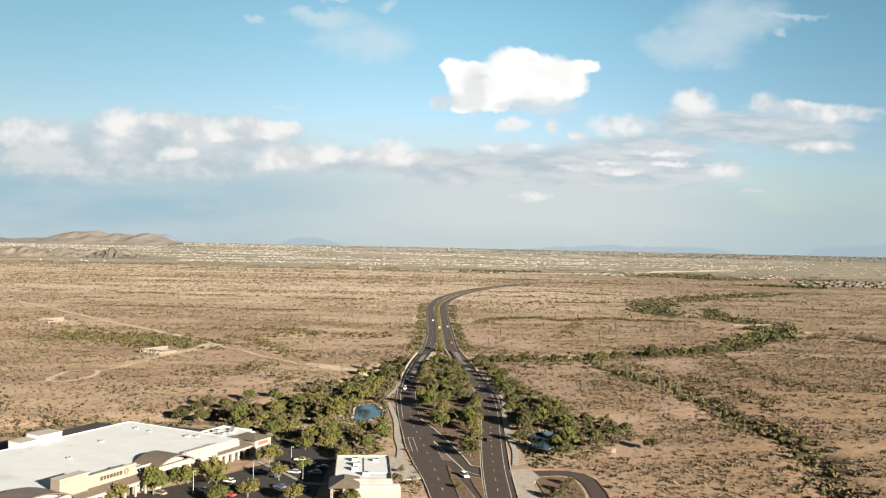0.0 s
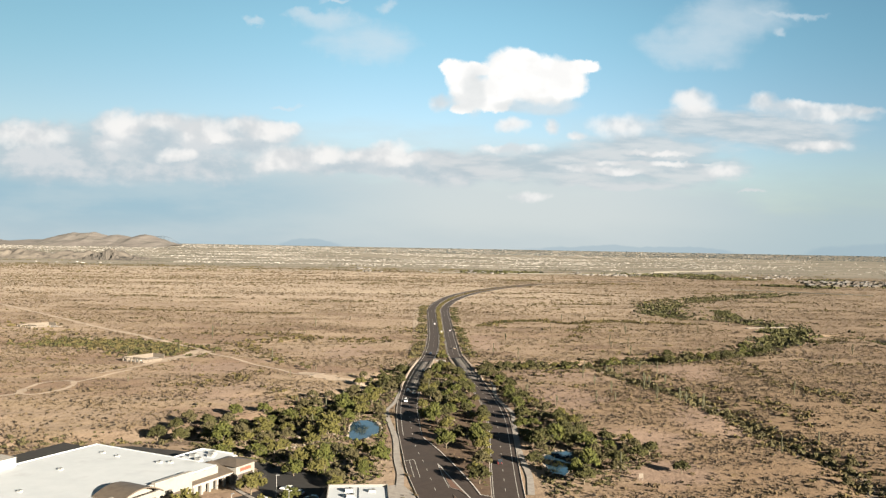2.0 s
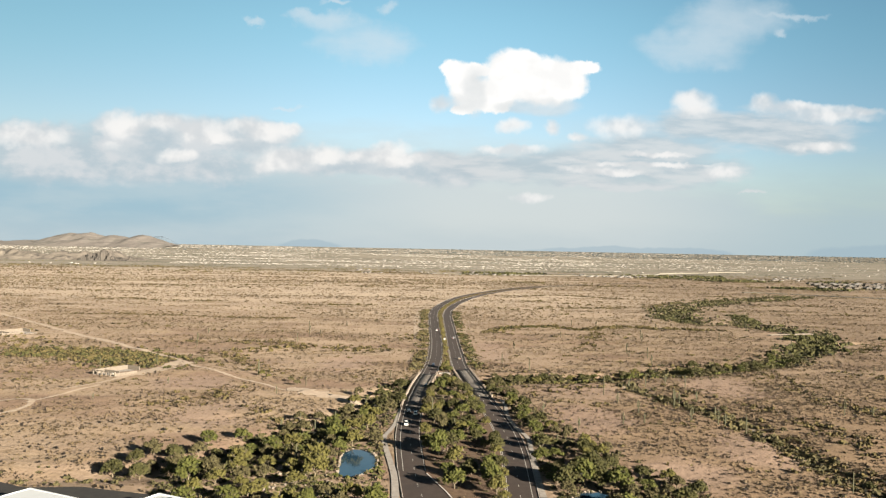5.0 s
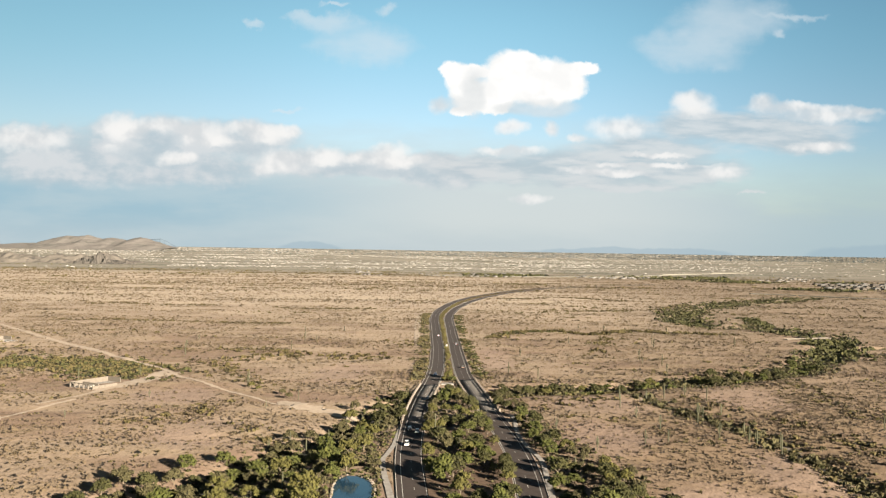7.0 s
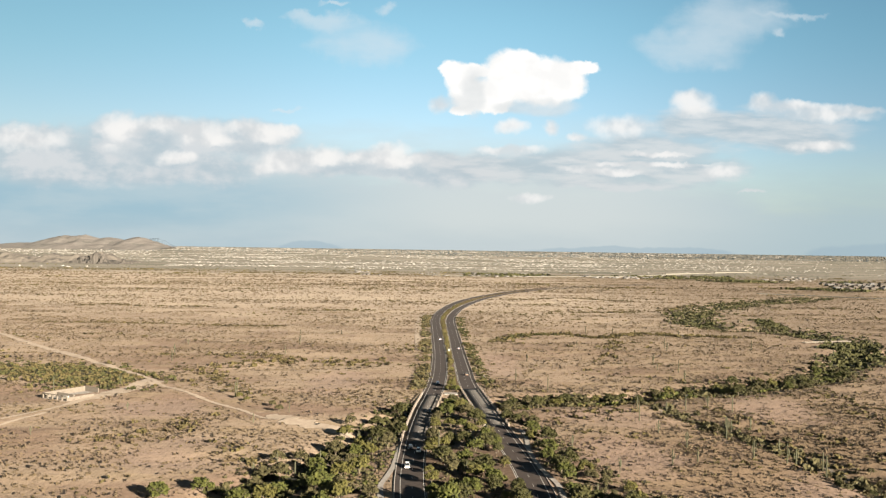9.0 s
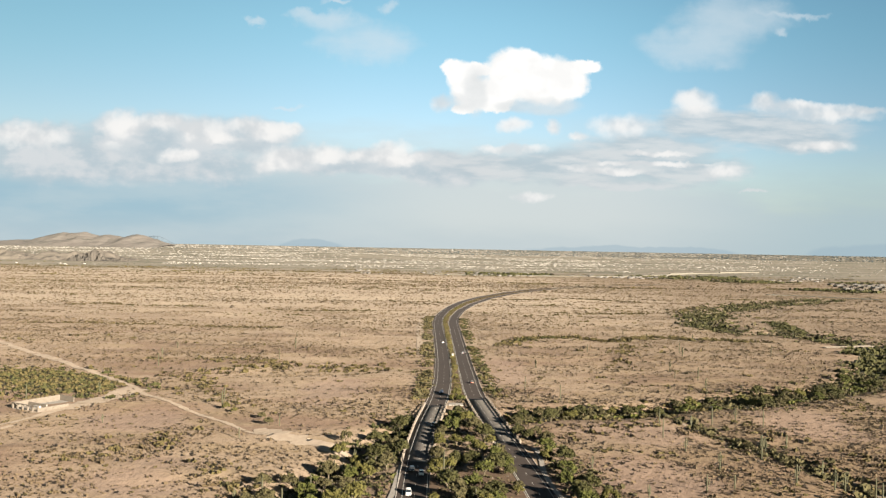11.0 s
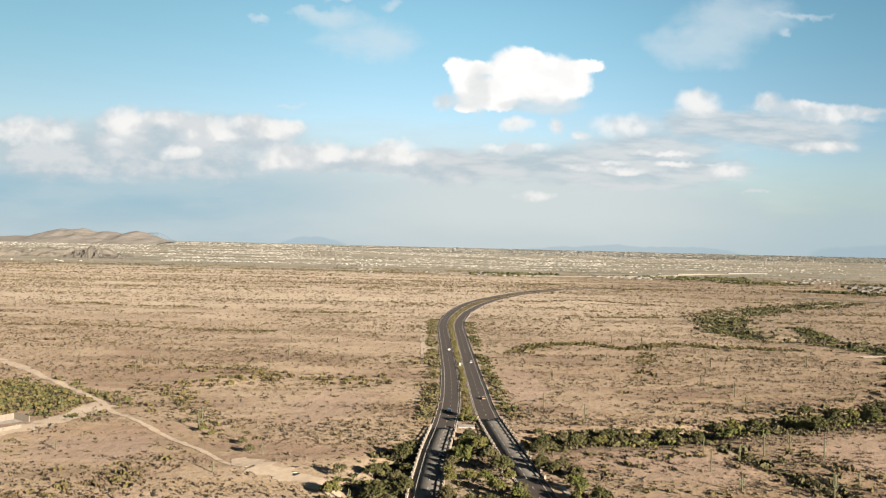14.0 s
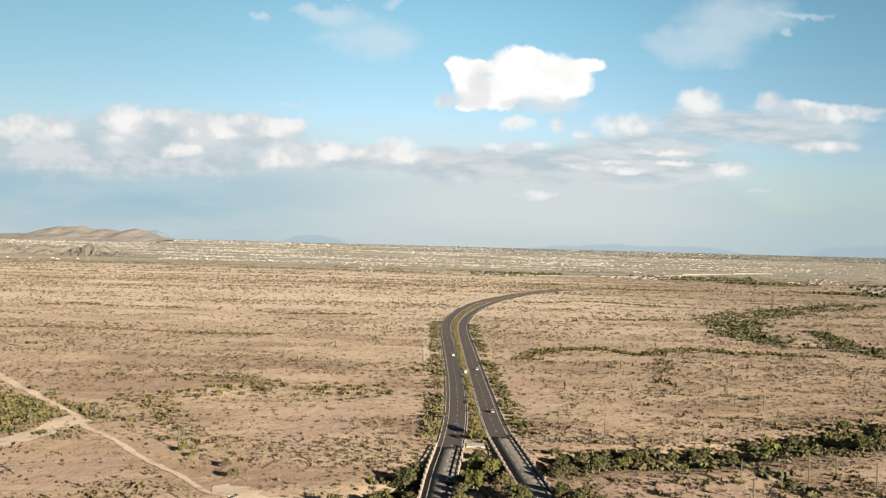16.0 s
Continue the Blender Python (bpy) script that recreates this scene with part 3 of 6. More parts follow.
def drape(name, line, widths, mat, lift=0.03, step=1.5, label="", category="dirt road", wobble=0.0, kind="structure"):
    """A strip of ground along a plan line, lying on the land, with uneven sides."""
    pts = [Vector((*p, 0)) for p in line]
    dense = []
    for i in range(len(pts) - 1):
        p0, p1, p2, p3 = pts[max(i - 1, 0)], pts[i], pts[i + 1], pts[min(i + 2, len(pts) - 1)]
        n = max(2, int((p2 - p1).length / step))
        for k in range(n):
            s = k / n
            dense.append(0.5 * ((2 * p1) + (p2 - p0) * s + (2 * p0 - 5 * p1 + 4 * p2 - p3) * s * s + (3 * p1 - p0 - 3 * p2 + p3) * s ** 3))
    dense.append(pts[-1])
    a = np.array([(p.x, p.y) for p in dense])
    t = np.gradient(a, axis=0)
    t /= np.linalg.norm(t, axis=1)[:, None]
    nrm = np.stack([-t[:, 1], t[:, 0]], 1)
    w = np.interp(np.linspace(0, 1, len(a)), np.linspace(0, 1, len(widths)), widths)
    rows = []
    for s in (-1, -0.5, 0, 0.5, 1):
        edge = w * s / 2 * (1 + wobble * (fbm(a[:, 0] / 5 + s * 31, a[:, 1] / 5) - 0.5) * 2)
        p = a + nrm * edge[:, None]
        rows.append(np.concatenate([p, (height(p[:, 0], p[:, 1]) + lift)[:, None]], 1))
    verts = np.stack(rows, 1).reshape(-1, 3)
    i = (np.arange(len(a) - 1)[:, None] * 5 + np.arange(4)[None]).ravel()
    ob = mesh_np(name, verts, np.stack([i + 1, i, i + 5, i + 6], 1), mat)
    return tagged(ob, label, category, kind=kind)


for nm, line, w in (("dirt_track_1", [(-560, 1090), (-395, 906), (-327, 828), (-272, 771), (-221, 713), (-182, 669), (-167, 645), (-146, 623), (-123, 596), (-103, 574), (-88, 556), (-72, 552)], (5, 5, 4.5, 5, 7, 3.4, 2.8, 2.4)),
                    ("dirt_track_2", [(-180, 665), (-182, 630), (-189, 602), (-196, 571), (-206, 545)], (6, 6, 5, 3, 1.5)),
                    ("dirt_track_3", [(-214 + 11 * math.cos(a * 0.5236), 495 + 22 * math.sin(a * 0.5236)) for a in range(13)], (2.6, 3, 2.6)),
                    ("dirt_track_9", [(-207, 507), (-201, 535), (-193, 561)], (2.5, 2.5)),
                    ("dirt_track_10", [(-222, 489), (-221, 476), (-231, 463)], (3, 4, 4)),
                    ("dirt_track_4", [(-331, 833), (-357, 818), (-420, 800), (-520, 790)], (4, 4)),
                    ("dirt_track_5", [(-88, 566), (-80, 556), (-70, 547), (-58, 540), (-48, 528), (-44, 516)], (6, 15, 12, 6, 2)),
                    ("dirt_track_7", [(-202, 592), (-189, 604), (-180, 622), (-176, 648), (-168, 656)], (9, 15, 13, 10, 5))):
    drape(nm, line, w, M_DIRT, 0.16, label="pale sandy track worn into the desert", wobble=0.85)
drape("dirt_track_8", [(x, y) for x, y in offset(WEST_ROAD, -18.0)[::12] if 800 < y < 1260], (2, 6, 7, 6, 3), M_DIRT, 0.16, label="pale sandy verge beside the road", wobble=0.5)
drape("wash_bed_1", WASH_MAIN[5:20], (5, 6, 6, 5), M_WASH, 0.10, label="sandy bed of a dry wash", category="wash", wobble=0.6)
drape("wash_bed_2", WASH_EAST[:9], (3, 4, 4), M_WASH, 0.10, label="sandy bed of a dry wash", category="wash", wobble=0.6)


# ---- roads ----
def band(name, a, b, z, mat, parent=None, label="", thick=0.0):
    """A strip between two lines; with thickness it becomes a slab."""
    n = len(a)
    za, zb = np.full(n, z), np.full(n, z)
    top = np.concatenate([np.column_stack([a, za]), np.column_stack([b, zb])])
    i = np.arange(n - 1)
    faces = [np.stack([i, i + n, i + n + 1, i + 1], 1)]
    verts = top
    if thick:
        low = top - np.array([0, 0, thick])
        verts = np.concatenate([top, low])
        m = 2 * n
        faces.append(np.stack([i + m + 1, i + m + n + 1, i + m + n, i + m], 1))
        faces.append(np.stack([i, i + 1, i + 1 + m, i + m], 1))
        faces.append(np.stack([i + n + 1, i + n, i + n + m, i + n + 1 + m], 1))
        for k in (0, n - 1):
            faces.append(np.array([[k, k + n, k + n + m, k + m]]))
    ob = mesh_np(name, verts, np.concatenate(faces), mat)
    ob.parent = parent
    return tagged(ob, label)


def dashes(name, line, d, z, parent, start, end, gap=12.2, long=3.05, wide=0.16):
    bm = bmesh.new()
    seg = np.concatenate([[0], np.cumsum(np.hypot(*np.diff(line, axis=0).T))])
    off = offset(line, d)
    s = start
    while s + long < min(end, seg[-1]):
        p = [Vector((np.interp(s + k, seg, off[:, 0]), np.interp(s + k, seg, off[:, 1]), z)) for k in (0, long)]
        side = (p[1] - p[0]).normalized().cross(Vector((0, 0, 1))) * wide / 2
        bm.faces.new([bm.verts.new(v) for v in (p[0] - side, p[0] + side, p[1] + side, p[1] - side)])
        s += gap
    return part(name, bm, M_PAINT, parent, "worn white lane dashes")


ROAD_Z = 0.10
KERB = 0.15


def road(name, line, west_shoulder, east_shoulder, label):
    half = 4.0
    west, east = offset(line, -half - west_shoulder), offset(line, half + east_shoulder)
    ob = band(name, west, east, ROAD_Z, M_ASPHALT)
    tagged(ob, label, "road", kind="structure")
    for d in (-half, half):
        band("edge_line", offset(line, d - 0.09), offset(line, d + 0.09), ROAD_Z + 0.008, M_PAINT, ob, "white edge line")
    dashes("lane_dashes", line, 0.0, ROAD_Z + 0.008, ob, 2.0, 900)
    near = line[:, 1] < 1500
    for a, b in ((offset(line, -half - west_shoulder - 0.35)[near], west[near]), (east[near], offset(line, half + east_shoulder + 0.35)[near])):
        k = band("kerb", a, b, ROAD_Z + KERB, M_CONCRETE, ob, "pale concrete kerb", thick=0.3)
    return ob


road("road_1", WEST_ROAD, 1.9, 0.6, "two-lane asphalt carriageway with white edge lines")
road("road_2", EAST_ROAD, 0.6, 1.9, "two-lane asphalt carriageway curving beside a planted median")

# the wide junction before the split
WEST_KERB = [(8.5, 225), (5, 240), (-2.2, 270), (-3.4, 281), (-5.6, 295), (-8.5, 310), (-11.2, 326), (-13.3, 340), (-15.3, 360), (-17.0, 377), (-18.8, 396)]
junction = WEST_KERB + [(-8.0, 396), (-5.5, 384), (3.0, 352), (10.5, 322), (15.0, 312), (15.4, 225)]
ob = part("road_3", prism(junction, -0.2, ROAD_Z - 0.004), M_ASPHALT, None)
tagged(ob, "wide asphalt junction with turning lanes", "road", kind="structure")
ob2 = part("road_5", prism([(8.5, -200), (25.9, -200), (25.9, 179.9), (15.4, 179.9), (15.4, 224.9), (8.5, 224.9)], -0.2, ROAD_Z - 0.004), M_ASPHALT, None)
tagged(ob2, "plain asphalt boulevard before a junction", "road", kind="structure")
kl = smooth_line(WEST_KERB[::1], 3.0, 3)
band("kerb", offset(kl, -0.35), kl, ROAD_Z + KERB, M_CONCRETE, ob, "pale concrete kerb", thick=0.3)
MIDLINE = smooth_line([(9.5, 230), (4.0, 262), (1.5, 281), (0.0, 293), (-1.3, 306), (-3.2, 320), (-4.7, 332), (-6.4, 345), (-8.8, 360), (-11.4, 377), (-13.0, 396)], 3.0, 4)
dashes("lane_dashes", MIDLINE, 0.0, ROAD_Z + 0.006, ob, 1.0, 168)


def stripe(points, wide=0.16, z=ROAD_Z + 0.006, name="painted_line", parent=None):
    bm = bmesh.new()
    for a, b in zip(points[:-1], points[1:]):
        a, b = Vector((*a, z)), Vector((*b, z))
        s = (b - a).normalized().cross(Vector((0, 0, 1))) * wide / 2
        bm.faces.new([bm.verts.new(v) for v in (a - s, a + s, b + s, b - s)])
    return part(name, bm, M_PAINT, parent, "worn white painted line")


stripe([(-13, 355), (-10.2, 331)], 0.18, parent=ob)
stripe([(-11, 355), (-8.2, 331)], 0.18, parent=ob)
stripe([(-14.4, 353), (-11.2, 355.5)], 0.3, parent=ob)
stripe([(-2.2, 350), (-0.5, 335), (1.8, 319)], 0.2, parent=ob)
stripe([(-2.2, 350), (3.2, 328), (8, 310), (10.5, 300)], 0.4, parent=ob)
stripe([(9.0, 305), (13, 300), (15.5, 297)], 0.25, parent=ob)


def island(name, poly, label, top=M_BED, z=ROAD_Z + KERB):
    """A kerbed island: a concrete rim with soil inside."""
    ob = part(name, prism(poly, -0.1, z), M_CONCRETE, None)
    tagged(ob, label, "traffic island", kind="structure")
    cx, cy = sum(p[0] for p in poly) / len(poly), sum(p[1] for p in poly) / len(poly)
    inner = []
    for x, y in poly:
        d = math.hypot(x - cx, y - cy)
        s = (d - 0.45) / d
        inner.append((cx + (x - cx) * s, cy + (y - cy) * s))
    part("soil_bed", prism(inner, z - 0.05, z + 0.02), top, ob, "reddish garden soil")
    return ob


island("traffic_island_1", [(-1.4, 344), (2.2, 319), (5.0, 316), (7.5, 310), (3.4, 325)], "narrow kerbed island paved in brown brick", M_PAVER)
island("traffic_island_2", [(3.2, 311), (4.2, 296), (7.0, 271), (10, 240), (16, 240), (12.0, 272), (6.2, 299)], "kerbed island with dry shrubs between turning lanes")
island("traffic_island_3", [(10.8, 297), (15.2, 294), (15.2, 240), (14.2, 272), (12.2, 284)], "kerbed island with bare soil beside the road")
MEDIAN = [(-8.6, 392), (-1.7, 370), (5, 344), (10, 322), (12, 311), (15.2, 309.5), (16.5, 342), (17.8, 374), (19.0, 400), (19.9, 430), (19.7, 455), (18.2, 482), (14.9, 517), (10.3, 566), (5.4, 622), (2.4, 668), (-3.4, 668),
          (-6.5, 626), (-9.9, 588), (-12.3, 535), (-12.9, 491), (-12.4, 454), (-11.0, 430)]
near_median = [p for p in MEDIAN if p[1] < 520]
ob = part("median", prism([(x * 1.0, y) for x, y in near_median], -0.4, ROAD_Z + KERB + 0.01), M_BED, None)
tagged(ob, "planted median of reddish soil between two carriageways", "median", kind="structure")
stripe([(-8.6, 392), (-1.7, 370), (5, 344), (10, 322), (12, 311), (15.2, 309.5)], 0.45, ROAD_Z + KERB + 0.02, "kerb", ob)
# median beyond the bridges
wm, em = offset(WEST_ROAD, 4.95), offset(EAST_ROAD, -4.95)
k0 = np.searchsorted(WEST_ROAD[:, 1], 640)
k1 = np.searchsorted(WEST_ROAD[:, 1], 1900)
wl = wm[k0:k1]
el = np.stack([np.interp(wl[:, 1], em[:, 1], em[:, 0]), wl[:, 1]], 1)
el[:, 0] = np.maximum(el[:, 0], wl[:, 0] + 0.6)
ob = band("median", wl, el, ROAD_Z + 0.1, M_BED, None)
tagged(ob, "narrow planted median running on into the desert", "median", kind="structure")

# pavements
drape("pavement_1", [(-14.6, 318), (-15.2, 335), (-17.4, 354), (-19.6, 385), (-22.4, 407), (-25.6, 429), (-27.4, 448), (-26.2, 459), (-24.6, 474), (-24.0, 497), (-23.4, 511)], (2.6, 2.4, 2.0, 1.9), M_CONCRETE, 0.22, label="winding pale concrete footpath", category="pavement")
drape("pavement_2", [(28.5, 312), (30.2, 334), (30.0, 350), (30.0, 370), (30.9, 394), (32.4, 428), (33.2, 452), (29.8, 474), (28.2, 500), (29.4, 528), (28.0, 540)], (2.4, 2.0, 1.9, 1.9), M_CONCRETE, 0.22, label="winding pale concrete footpath", category="pavement")
ob = part("pavement_3", prism([(-22, 318), (-14, 322), (-10, 312), (-5.8, 293), (-12, 290), (-18, 300)], -0.1, 0.16), M_CONCRETE, None)
tagged(ob, "concrete driveway apron beside the junction", "pavement", kind="structure")
ob = part("pavement_4", prism([(25.6, 306), (33, 309), (36, 297), (32.5, 289), (31.5, 262), (26.0, 262)], -0.1, 0.17), M_CONCRETE, None)
tagged(ob, "pale concrete crossing apron at the side street", "pavement", kind="structure")
loop = [(31, 300), (38, 303), (45, 303.5), (50, 300), (52.4, 292), (52.8, 280), (52, 262), (50, 240)]
ob = drape("road_4", loop, (7, 6, 5.5, 6), M_ASPHALT, 0.14, label="curved asphalt side street with a red kerb", category="road")
kerb_line = [(33, 308.5), (40, 308), (46, 307), (52, 303), (55.2, 295), (56, 280), (55.2, 262), (53, 240)]
kb = bmesh.new()
for a, b in zip(kerb_line[:-1], kerb_line[1:]):
    a, b = Vector((*a, 0)), Vector((*b, 0))
    s = (b - a).normalized().cross(Vector((0, 0, 1))) * 0.2
    prism([(v.x, v.y) for v in (a - s, b - s, b + s, a + s)], 0.0, 0.32, kb)
part("kerb", kb, M_RED_KERB, ob, "red painted kerb")
island("traffic_island_4", [(34, 294), (36, 298), (44, 298.5), (48, 294), (49, 280), (47, 262), (36, 262)], "planted island of dry soil beside a side street", z=0.2)

# ---- bridges ----
def parapet(line, side_name, parent):
    """A low rendered wall with taller pillars and slots between them."""
    seg = np.concatenate([[0], np.cumsum(np.hypot(*np.diff(line, axis=0).T))])
    total = seg[-1]
    at = lambda s: Vector((np.interp(s, seg, line[:, 0]), np.interp(s, seg, line[:, 1]), ROAD_Z))
    n = int(total / 6.4)
    base = bmesh.new()
    for i in range(n):
        a, b = at(total * i / n), at(total * (i + 1) / n)
        d = (b - a).normalized()
        s = d.cross(Vector((0, 0, 1))) * 0.18
        prism([(v.x, v.y) for v in (a - s, b - s, b + s, a + s)], -0.6, 0.55, base)
        prism([(v.x, v.y) for v in (a - s * 0.8, b - s * 0.8, b + s * 0.8, a + s * 0.8)], 1.05, 1.3, base)
    wall = part("bridge_wall", base, M_RAIL, parent, "tan rendered bridge wall with open slots")
    pillar = bmesh.new()
    box(pillar, -0.38, 0.38, -0.55, 0.55, -0.6, 1.42)
    box(pillar, -0.46, 0.46, -0.63, 0.63, 1.42, 1.56)
    bmesh.ops.bevel(pillar, geom=pillar.edges[:], offset=0.03, segments=1, affect="EDGES")
    first = None
    for i in range(n + 1):
        p = at(total * i / n)
        q = at(min(total, total * i / n + 1)) - at(max(0, total * i / n - 1))
        m = pose(p.x, p.y, 0, 0, 0, -math.degrees(math.atan2(q.x, q.y)))
        if first is None:
            first = part("pillar", pillar, M_RAIL, wall)
            first.matrix_basis = m
        else:
            o = new("pillar", first.data)
            o.parent = wall
            o.matrix_basis = m


def road_bridge(name, line, y0, y1, west, east, label):
    cut = line[(line[:, 1] >= y0) & (line[:, 1] <= y1)]
    ob = empty(name, Matrix(), label, "bridge", kind="structure")
    band("deck", offset(cut, -4.0 - west), offset(cut, 4.0 + east), ROAD_Z + 0.004, M_DECK, ob, "grey concrete bridge deck", thick=1.1)
    for d in (-4.0, 4.0):
        band("edge_line", offset(cut, d - 0.09), offset(cut, d + 0.09), ROAD_Z + 0.014, M_PAINT, ob, "white edge line")
    dashes("lane_dashes", cut, 0.0, ROAD_Z + 0.014, ob, 4.0, 200)
    parapet(offset(cut, -4.0 - west - 0.2), "west", ob)
    parapet(offset(cut, 4.0 + east + 0.2), "east", ob)
    for y in (y0 + 1, (y0 + y1) / 2, y1 - 1):
        x = float(np.interp(y, cut[:, 1], cut[:, 0]))
        part("pier", boxes((x - 4.5 - west * 0.6, x + 4.5 + east * 0.6, y - 0.8, y + 0.8, -6, -0.8)), M_CONCRETE, ob, "concrete bridge pier")


road_bridge("bridge_1", WEST_ROAD, 512, 628, 2.1, 0.8, "concrete road bridge with pillared tan walls over a wash")
road_bridge("bridge_2", EAST_ROAD, 548, 648, 0.8, 2.1, "concrete road bridge with pillared tan walls over a wash")

M_OLD_BRIDGE = material("old_bridge_concrete", (0.080, 0.068, 0.056), (0.105, 0.090, 0.075), 0.5, 0.9)
# a small pale bridge over the far part of the wash
(ax, ay), (bx, by) = FOOTBRIDGE
span = math.hypot(bx - ax, by - ay)
ob = empty("track_bridge", pose((ax + bx) / 2, (ay + by) / 2, 0, 0, 0, math.degrees(math.atan2(by - ay, bx - ax))), "pale concrete track bridge over a dry wash", "bridge")
part("deck", boxes((-span / 2, span / 2, -2.0, 2.0, 0.4, 0.75)), M_OLD_BRIDGE, ob)
for s in (-1, 1):
    part("railing", boxes((-span / 2, span / 2, s * 2.1 - 0.12, s * 2.1 + 0.12, 0.75, 1.15)), M_OLD_BRIDGE, ob)
for i in range(6):
    x = -span / 2 + 2 + i * (span - 4) / 5
    part("pier", boxes((x - 0.5, x + 0.5, -1.8, 1.8, -5, 0.4)), M_OLD_BRIDGE, ob)


# ---- plants ----
rng = np.random.RandomState(11)


def sprigs(centres, radii, per, size, seed, droop=0.0, flat=0.75):
    """Many small leaf sprigs on the shells of a set of clumps."""
    r = np.random.RandomState(seed)
    verts, quads = [], []
    for c, rad in zip(centres, radii):
        d = r.normal(size=(per, 3))
        d /= np.linalg.norm(d, axis=1)[:, None]
        d[:, 2] = np.where(d[:, 2] < -0.35, -d[:, 2], d[:, 2])
        p = np.asarray(c) + d * rad * np.array([1, 1, flat]) * (0.55 + 0.55 * r.rand(per, 1))
        a = np.cross(d, r.normal(size=(per, 3)))
        a /= np.linalg.norm(a, axis=1)[:, None]
        b = np.cross(a, d) + d * (r.rand(per, 1) - 0.3) * 1.4
        b[:, 2] -= droop
        b /= np.linalg.norm(b, axis=1)[:, None]
        s = size * (0.6 + 0.8 * r.rand(per, 1))
        a, b = a * s * 0.5, b * s
        quad = np.stack([p - a * 0.7, p + a * 0.7, p + a * 0.5 + b, p - a * 0.5 + b], 1)
        base = sum(len(v) for v in verts)
        verts.append(quad.reshape(-1, 3))
        quads.append(base + np.arange(per * 4).reshape(-1, 4))
    return np.concatenate(verts), np.concatenate(quads)


def tree(seed, tall, wide, leaf, label, per=48, clumps=24, size=0.49, category="tree", droop=0.0):
    """A many-stemmed desert tree: forking limbs and a broken crown."""
    r = np.random.RandomState(seed)
    ob = empty(category.replace(" ", "_"), Matrix(), label, category)
    trunk = bmesh.new()
    centres, radii = [], []
    fork = tall * 0.22
    tube(trunk, (0, 0, -0.5), (0.08, 0.05, fork), 0.20 * tall / 5, 0.15 * tall / 5, 7)
    limbs = 5
    for i in range(limbs):
        a = 2 * math.pi * (i + r.rand() * 0.7) / limbs
        reach = wide * (0.28 + 0.22 * r.rand())
        top = tall * (0.55 + 0.2 * r.rand())
        elbow = Vector((math.cos(a) * reach * 0.45, math.sin(a) * reach * 0.45, fork + (top - fork) * 0.5))
        tip = Vector((math.cos(a) * reach, math.sin(a) * reach, top))
        tube(trunk, (0.08, 0.05, fork - 0.1), elbow, 0.10 * tall / 5, 0.07 * tall / 5, 5)
        tube(trunk, elbow, tip, 0.07 * tall / 5, 0.025, 5)
        for k in range(2):
            b = a + (r.rand() - 0.5) * 1.8
            end = elbow + Vector((math.cos(b) * reach * 0.7, math.sin(b) * reach * 0.7, (top - fork) * (0.25 + 0.5 * r.rand())))
            tube(trunk, elbow, end, 0.05 * tall / 5, 0.02, 4)
    part("trunk", trunk, M_BARK, ob, "forked brown trunk and limbs")
    lean = r.rand() * 6.28
    for i in range(clumps):
        a, s = 2 * math.pi * r.rand(), math.sqrt(r.rand())
        z = tall * (0.50 + 0.40 * (1 - s * s * 0.75) * r.rand() ** 0.6 + 0.06 * math.cos(a - lean)) - 0.14 * tall * s * s
        centres.append((math.cos(a) * s * wide * 0.42, math.sin(a) * s * wide * 0.42, z))
        radii.append(tall * (0.12 + 0.10 * r.rand()))
    v, f = sprigs(centres, radii, per, size * tall / 5, seed + 5, droop)
    crown = mesh_np("crown", v, f, leaf)
    crown.parent = ob
    return ob


KINDS = [
    tree(1, 5.2, 6.4, M_LEAF_GREEN, "round green mesquite tree", category="tree"),
    tree(2, 6.4, 7.2, M_LEAF_GREEN, "tall green mesquite tree with an uneven crown", category="tree", clumps=28),
    tree(3, 5.6, 6.0, M_LEAF_YELLOW, "yellow-green palo verde tree with a feathery crown", category="tree", droop=0.3),
    tree(4, 4.4, 5.4, M_LEAF_YELLOW, "small yellow-green palo verde tree", category="tree", clumps=18, droop=0.3),
    tree(5, 5.0, 6.0, M_LEAF_GREY, "grey-green ironwood tree with thin foliage", category="tree", per=60),
    tree(6, 4.0, 5.2, M_LEAF_GREY, "low grey-green desert tree", category="tree", clumps=16, per=60),
    tree(7, 5.6, 6.6, M_LEAF_DARK, "dense dark green mesquite tree", category="tree", clumps=26),
    tree(8, 3.2, 4.6, M_LEAF_DARK, "low dark green shrubby tree", category="tree", clumps=14),
]
TAKEN = []


def plant(kind, x, y, scale=1.0, group="desert trees"):
    z = float(height(x, y))
    if -22 < x < 24 and 300 < y < 520:
        z = max(z, ROAD_Z)
    m = pose(x, y, z, 0, 0, rng.rand() * 360) @ Matrix.Diagonal((scale, scale, scale * (0.85 + 0.3 * rng.rand()), 1))
    o = copy_thing(KINDS[kind], m)
    o.matrix_basis = m
    o["group"] = group
    TAKEN.append((x, y, 2.6 * scale))
    return o


def clear(x, y, r):
    """Keeps plants off roads, paths, ponds and buildings."""
    if abs(np.interp(y, EAST_ROAD[:, 1], EAST_ROAD[:, 0]) - x) < 5.3 + r:
        return False
    if y > 396 and abs(np.interp(y, WEST_ROAD[:, 1], WEST_ROAD[:, 0]) - x) < 5.6 + r:
        return False
    if y < 396 and inside(np.array(x), np.array(y), junction_wide):
        return False
    for poly in KEEP_OUT:
        if inside(np.array(x), np.array(y), poly):
            return False
    return True


junction_wide = WEST_KERB[:] + [(-19, 396), (-8, 396)] + [(-5.5, 384), (3.0, 352), (10.5, 322), (15.0, 308), (26, 308), (26, 190)]
